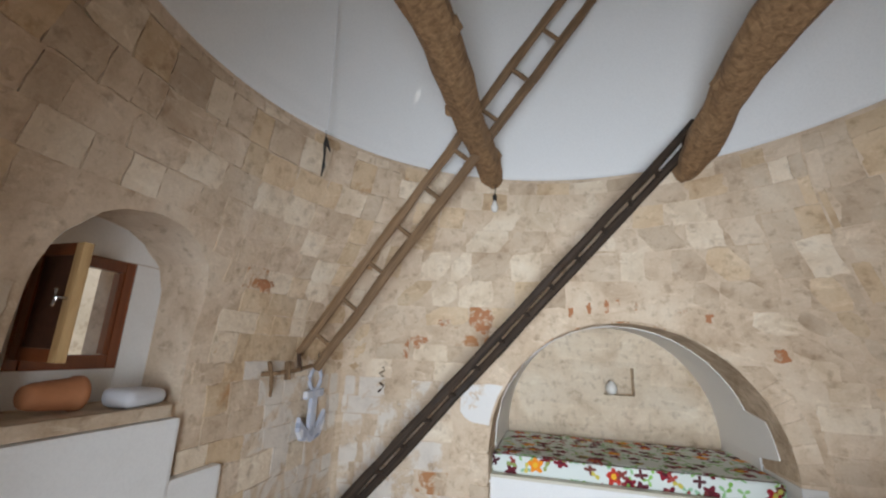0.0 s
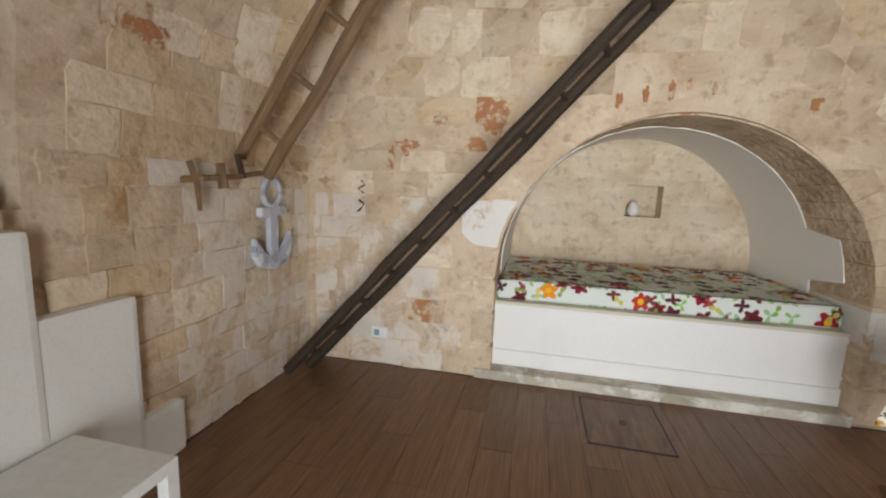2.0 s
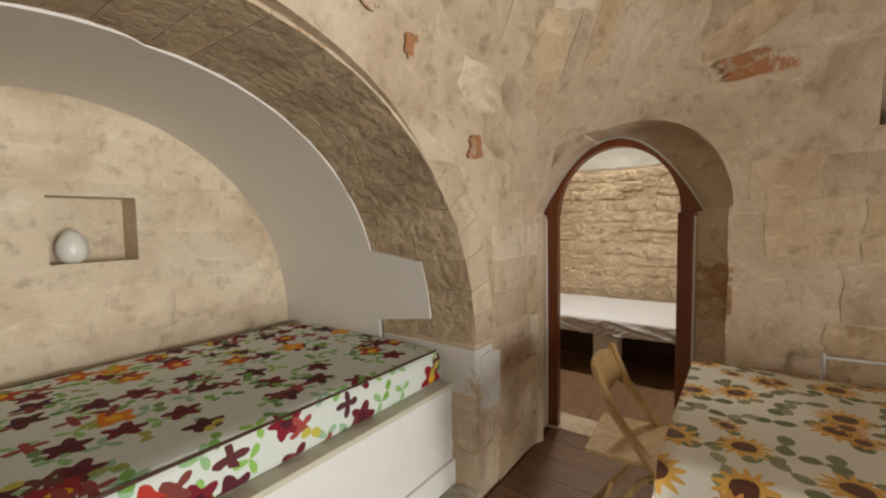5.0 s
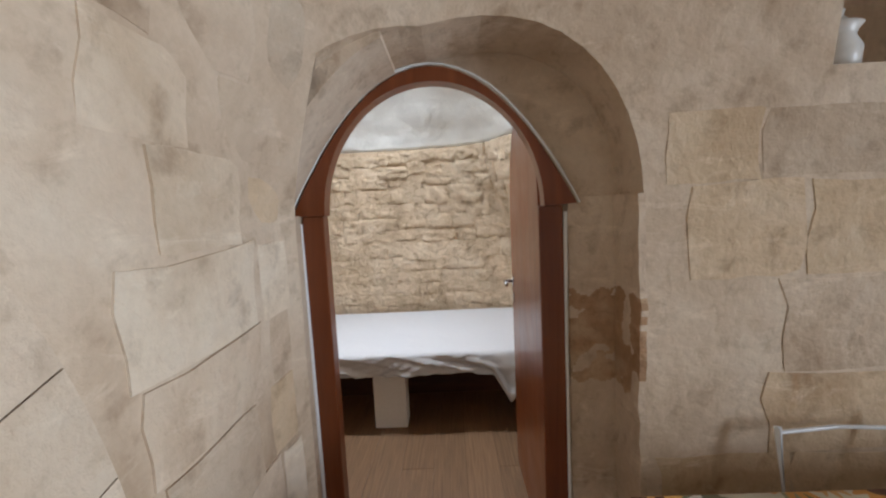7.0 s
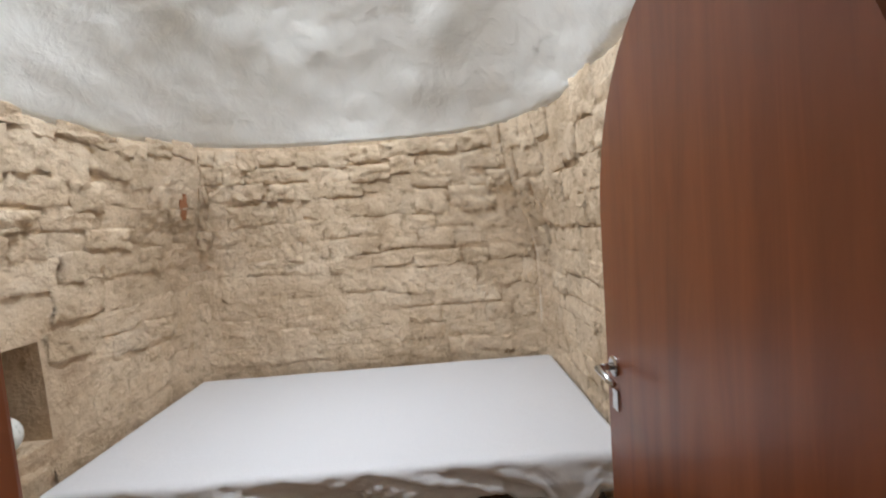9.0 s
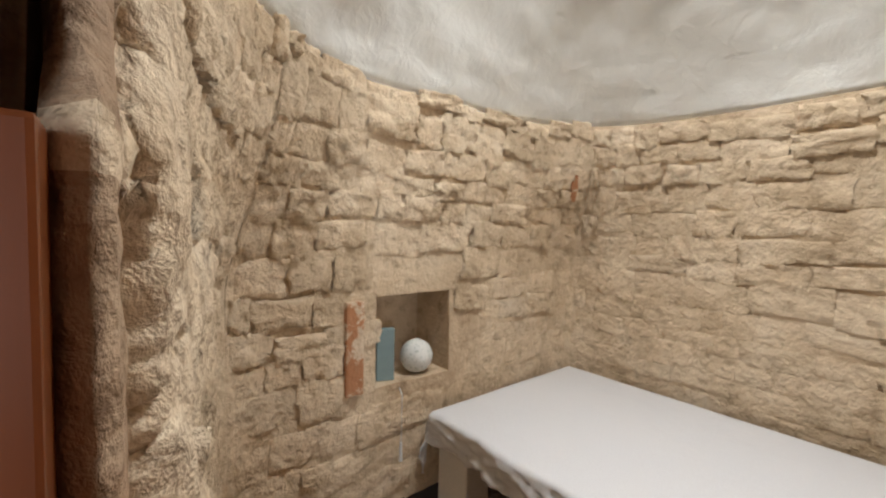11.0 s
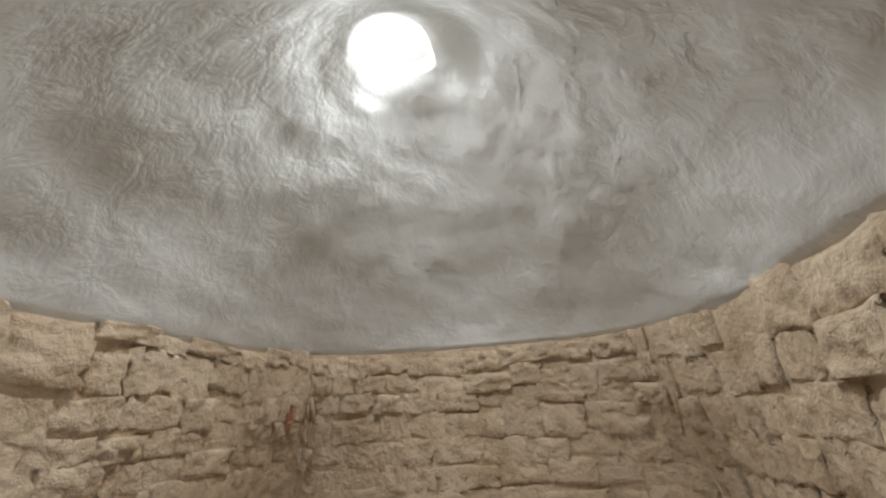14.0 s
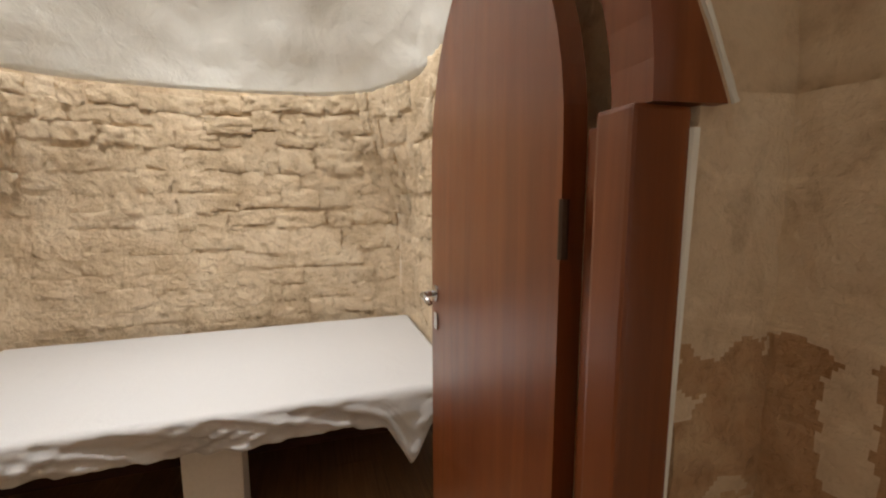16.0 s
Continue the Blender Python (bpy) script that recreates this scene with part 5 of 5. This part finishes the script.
def rough_sheet(origin, across, width, height, step, amp, normal, seed, stained):
    """An uneven skin of old stonework; stained(s, z) tells where it is brown."""
    bm = bmesh.new()
    nu, nz = max(2, round(width / step)), round(height / step)
    o, ac, no = Vector(origin), Vector(across), Vector(normal)
    g = []
    for i in range(nu + 1):
        col = []
        for j in range(nz + 1):
            q = o + ac * (width * i / nu) + Vector((0, 0, height * j / nz))
            hard = noise.noise(q * 5 + Vector((seed, 0, 0))) + 0.6 * noise.noise(q * 13 + Vector((0, seed, 0))) + 0.35 * noise.noise(q * 30)
            col.append(bm.verts.new(q + no * (amp * hard)))
        g.append(col)
    for i in range(nu):
        for j in range(nz):
            face = bm.faces.new((g[i][j], g[i + 1][j], g[i + 1][j + 1], g[i][j + 1]))
            c = face.calc_center_median()
            face.material_index = 1 if stained(c) else 0
    return bm


def brown_bed(c):
    top = 1.19 + 0.05 * noise.noise(c * 6) + 0.02 * noise.noise(c * 25)
    foot = 0.93 + 0.16 * noise.noise(c * 4 + Vector((5, 0, 0))) + 0.04 * noise.noise(c * 22)
    return foot < c.z < top and noise.noise(c * 14 + Vector((0, 9, 0))) < 0.22 + 0.3 * noise.noise(c * 40)


for origin, across, width, normal in (((2.922, 2.700, 0.015), (0, 1, 0), 0.166, (-1, 0, 0)), ((2.728, 2.706, 0.015), (1, 0, 0), 0.200, (0, 1, 0))):
    ob = part("reveal_stone", rough_sheet(origin, across, width, 1.47, 0.006, 0.008, normal, 4.0, brown_bed), STONE, wall_east, "rough pale stone with a crumbling brown band")
    ob.data.materials.append(BROWN_BED)
    mod = ob.modifiers.new("thickness", "SOLIDIFY")
    mod.thickness, mod.offset = 0.02, 0.0
part("plaster_seam", tube([(2.912, 2.880, 0.02), (2.91, 2.877, 0.5), (2.913, 2.880, 1.0), (2.911, 2.875, 1.44)], 0.007, 7, 0.7, 3), ROUGH_WHITE, wall_east, "white plaster seam")
part("plaster_seam", tube([(2.908, 3.741, 0.02), (2.906, 3.738, 0.6), (2.909, 3.742, 1.44)], 0.009, 7, 0.5, 5), WHITE, wall_east, "white plaster seam")
part("plaster_seam", tube([(2.897, DOOR_C + 0.470 * math.cos(math.pi * i / 30), 1.468 + 0.455 * math.sin(math.pi * i / 30) ** 2) for i in range(31)], 0.004, 6, 0.8, 8), ROUGH_WHITE, wall_east, "white plaster seam")
nail = thing("wall_hook", pose(-1.59, 3.705, 1.42), "small dark iron wall hook", "hook")
part("plate", tube([(0.0, -0.004, 0.10), (0.03, -0.012, 0.06), (-0.03, -0.012, 0.03), (0.02, -0.012, 0.0)], 0.007, 6, 0.4), IRON, nail)
part("hook", tube([(-0.02, -0.008, -0.06), (0.03, -0.02, -0.09), (0.0, -0.02, -0.13), (-0.03, -0.01, -0.15)], 0.007, 6, 0.4), IRON, nail)

# ochre stains with their own ragged shape
def ragged_stone(wall, point, s0, z0, w, h, out, seed, thick=0.02, lift=0.012):
    bm = bmesh.new()
    rings = [[bm.verts.new(point(s0, z0) + Vector(out) * lift)]]
    for r in (0.55, 1.0):
        ring = []
        for k in range(28):
            a = 2 * math.pi * k / 28
            q = r * (1 + 0.6 * noise.noise(Vector((math.cos(a) * 1.7, math.sin(a) * 1.7, seed))) + 0.22 * noise.noise(Vector((math.cos(a) * 5, math.sin(a) * 5, seed))))
            ring.append(bm.verts.new(point(s0 + w * q * math.cos(a), z0 + h * q * math.sin(a)) + Vector(out) * (lift if r < 1 else lift - 0.003)))
        rings.append(ring)
    for k in range(28):
        n = (k + 1) % 28
        bm.faces.new((rings[0][0], rings[1][k], rings[1][n]))
        bm.faces.new((rings[1][k], rings[2][k], rings[2][n], rings[1][n]))
    ob = part("stained_stone", bm, DEEP_RUST, wall, "ragged ochre-stained stone face")
    mod = ob.modifiers.new("thickness", "SOLIDIFY")
    mod.thickness, mod.offset = thick, 0.0


for x, z, w, h in ((-0.58, 2.00, 0.11, 0.12), (1.93, 1.78, 0.055, 0.05), (-1.24, 1.78, 0.05, 0.06)):
    ragged_stone(wall_north, room_point(MAIN, 1), cx - x, z, w, h, (0, -1, -0.15), x * 7)
for x, z, w, h in ((0.264, 2.10, 0.024, 0.045), (0.43, 2.14, 0.018, 0.045), (0.589, 2.168, 0.02, 0.055), (0.694, 2.19, 0.018, 0.032), (0.849, 2.165, 0.015, 0.04), (1.217, 2.13, 0.045, 0.016), (1.436, 2.073, 0.03, 0.045), (-0.963, 1.973, 0.07, 0.035), (-1.35, 1.70, 0.028, 0.09), (-1.21, 1.80, 0.10, 0.028)):
    ragged_stone(wall_north, room_point(MAIN, 1), cx - x, z, w, h, (0, -1, -0.15), x * 5, 0.008, 0.0125)
ragged_stone(wall_east, room_point(MAIN, 0), 2.66 - cy, 2.13, 0.19, 0.05, (-1, 0, -0.25), 3.3)
ragged_stone(wall_west, room_point(MAIN, 2), cy - 2.28, 2.13, 0.10, 0.045, (1, 0, -0.25), 5.7)

# rubble of the cell
CELL_LOW = -0.12
ccx, ccy = CELL["c"]
for wall, side, skip in (
        (wall_cell_east, 0, lambda a, b, z0, z1: False),
        (wall_cell_north, 1, lambda a, b, z0, z1: ccx - b < 4.575 and ccx - a > 4.06 and z1 > 0.575 and z0 < 1.115),
        (wall_cell_west, 2, lambda a, b, z0, z1: (ccy - b < 3.0 and z0 < 1.95) or in_arch(ccy - b, ccy - a, z0, z1, 3.30, 0.66, 1.46, 0.74, 0.0)),
        (wall_cell_south, 3, lambda a, b, z0, z1: False)):
    lay(wall, room_point(CELL, side), -1.25, 1.25, 0.02, 2.06, 0.27, 0.145, lambda z: 0.011 + 0.013 * min(1, max(0, (z - 0.7) / 0.9)), lambda s, z: RUBBLE_STONE, skip)
part("stained_stone", box((3.92, 5.128, 0.62), (4.01, 5.20, 1.06), 0.012), DEEP_RUST, wall_cell_north, "rust-red stained upright stone")
ragged_stone(wall_cell_north, room_point(CELL, 1), ccx - 5.56, 1.68, 0.028, 0.07, (-0.35, -0.9, -0.1), 2.2, 0.012, 0.030)

# uneven stones along the doorway's edge in the cell
rng = random.Random(21)
for k in range(40):
    f = (k + 0.5) / 40
    if f < 0.32:
        y, z, turn = 3.97, 1.5 * f / 0.32, 0
    elif f > 0.68:
        y, z, turn = 3.30 - 0.53, 1.5 * (1 - f) / 0.32, 180
    else:
        a = math.pi * (f - 0.32) / 0.36
        y, z, turn = 3.335 + 0.57 * math.cos(a), 1.47 + 0.66 * math.sin(a), math.degrees(a)
    if z > 1.15 or y < 3.5:
        continue
    ob = new("stone", RUBBLE_STONE[rng.randrange(len(RUBBLE_STONE))])
    ob.matrix_world = pose(3.122 + max(0, y - 3.90) * 0.17, y + rng.uniform(-0.02, 0.03), z, 0, 0, -80 if y > 3.5 else -90) @ pose(0, 0, 0, 0, -turn, 0) @ Matrix.Diagonal((rng.uniform(0.08, 0.17), rng.uniform(0.012, 0.03), rng.uniform(0.08, 0.15), 1))
    ob.parent = wall_cell_west

# floor planks
rng = random.Random(9)


def planks(parent, x0, x1, y0, y1, z, along_y, wide, long):
    me = bpy.data.meshes.new("plank")
    bm = box((-0.5, -0.5, -0.012), (0.5, 0.5, 0.0))
    bm.to_mesh(me)
    bm.free()
    me.materials.append(FLOOR_TILE if along_y else FLOOR_TILE_X)
    p0, p1, q0, q1 = (x0, x1, y0, y1) if along_y else (y0, y1, x0, x1)
    p, row = p0, 0
    while p < p1 - 0.01:
        w = min(wide, p1 - p)
        q = q0 - (row % 3) * long / 3
        while q < q1:
            a, b = max(q, q0), min(q + long, q1)
            q += long
            if b - a < 0.03:
                continue
            ob = new("plank", me)
            c, e = ((p + w / 2, (a + b) / 2), (w - 0.0025, b - a - 0.0025)) if along_y else (((a + b) / 2, p + w / 2), (b - a - 0.0025, w - 0.0025))
            ob.matrix_world = pose(c[0], c[1], z) @ Matrix.Diagonal((e[0], e[1], 1, 1))
            ob.parent = parent
        p += w
        row += 1


FLOOR_TILE_X = wood_material("wood_look_tile_pale", (0.16, 0.085, 0.045), (0.32, 0.19, 0.10), axis=(1.2, 9, 9), scale=2.6, rough=0.42, relief=0.001, vary=0.22)
planks(floor, -2.06, 2.90, -1.2, 3.70, 0.0, True, 0.20, 1.20)
planks(floor_cell, 3.15, 5.70, 2.62, 5.14, -0.12, False, 0.20, 1.20)

hatch = thing("floor_hatch", pose(0.425, 3.31, 0), "tiled inspection hatch let into the floor with a metal rim", "hatch")
for lo, hi in (((-0.25, -0.29, -0.002), (-0.242, 0.29, 0.006)), ((0.242, -0.29, -0.002), (0.25, 0.29, 0.006)), ((-0.242, -0.29, -0.002), (0.242, -0.282, 0.006)), ((-0.242, 0.282, -0.002), (0.242, 0.29, 0.006))):
    part("rim", box(lo, hi), BLACK, hatch)
part("cover", box((-0.24, -0.28, -0.002), (0.24, 0.28, 0.005), 0.001), FLOOR_TILE, hatch)
part("lift_ring", tube([(0.02 * math.cos(k * math.pi / 5), 0.02 * math.sin(k * math.pi / 5), 0.007) for k in range(11)], 0.003, 6), IRON, hatch)
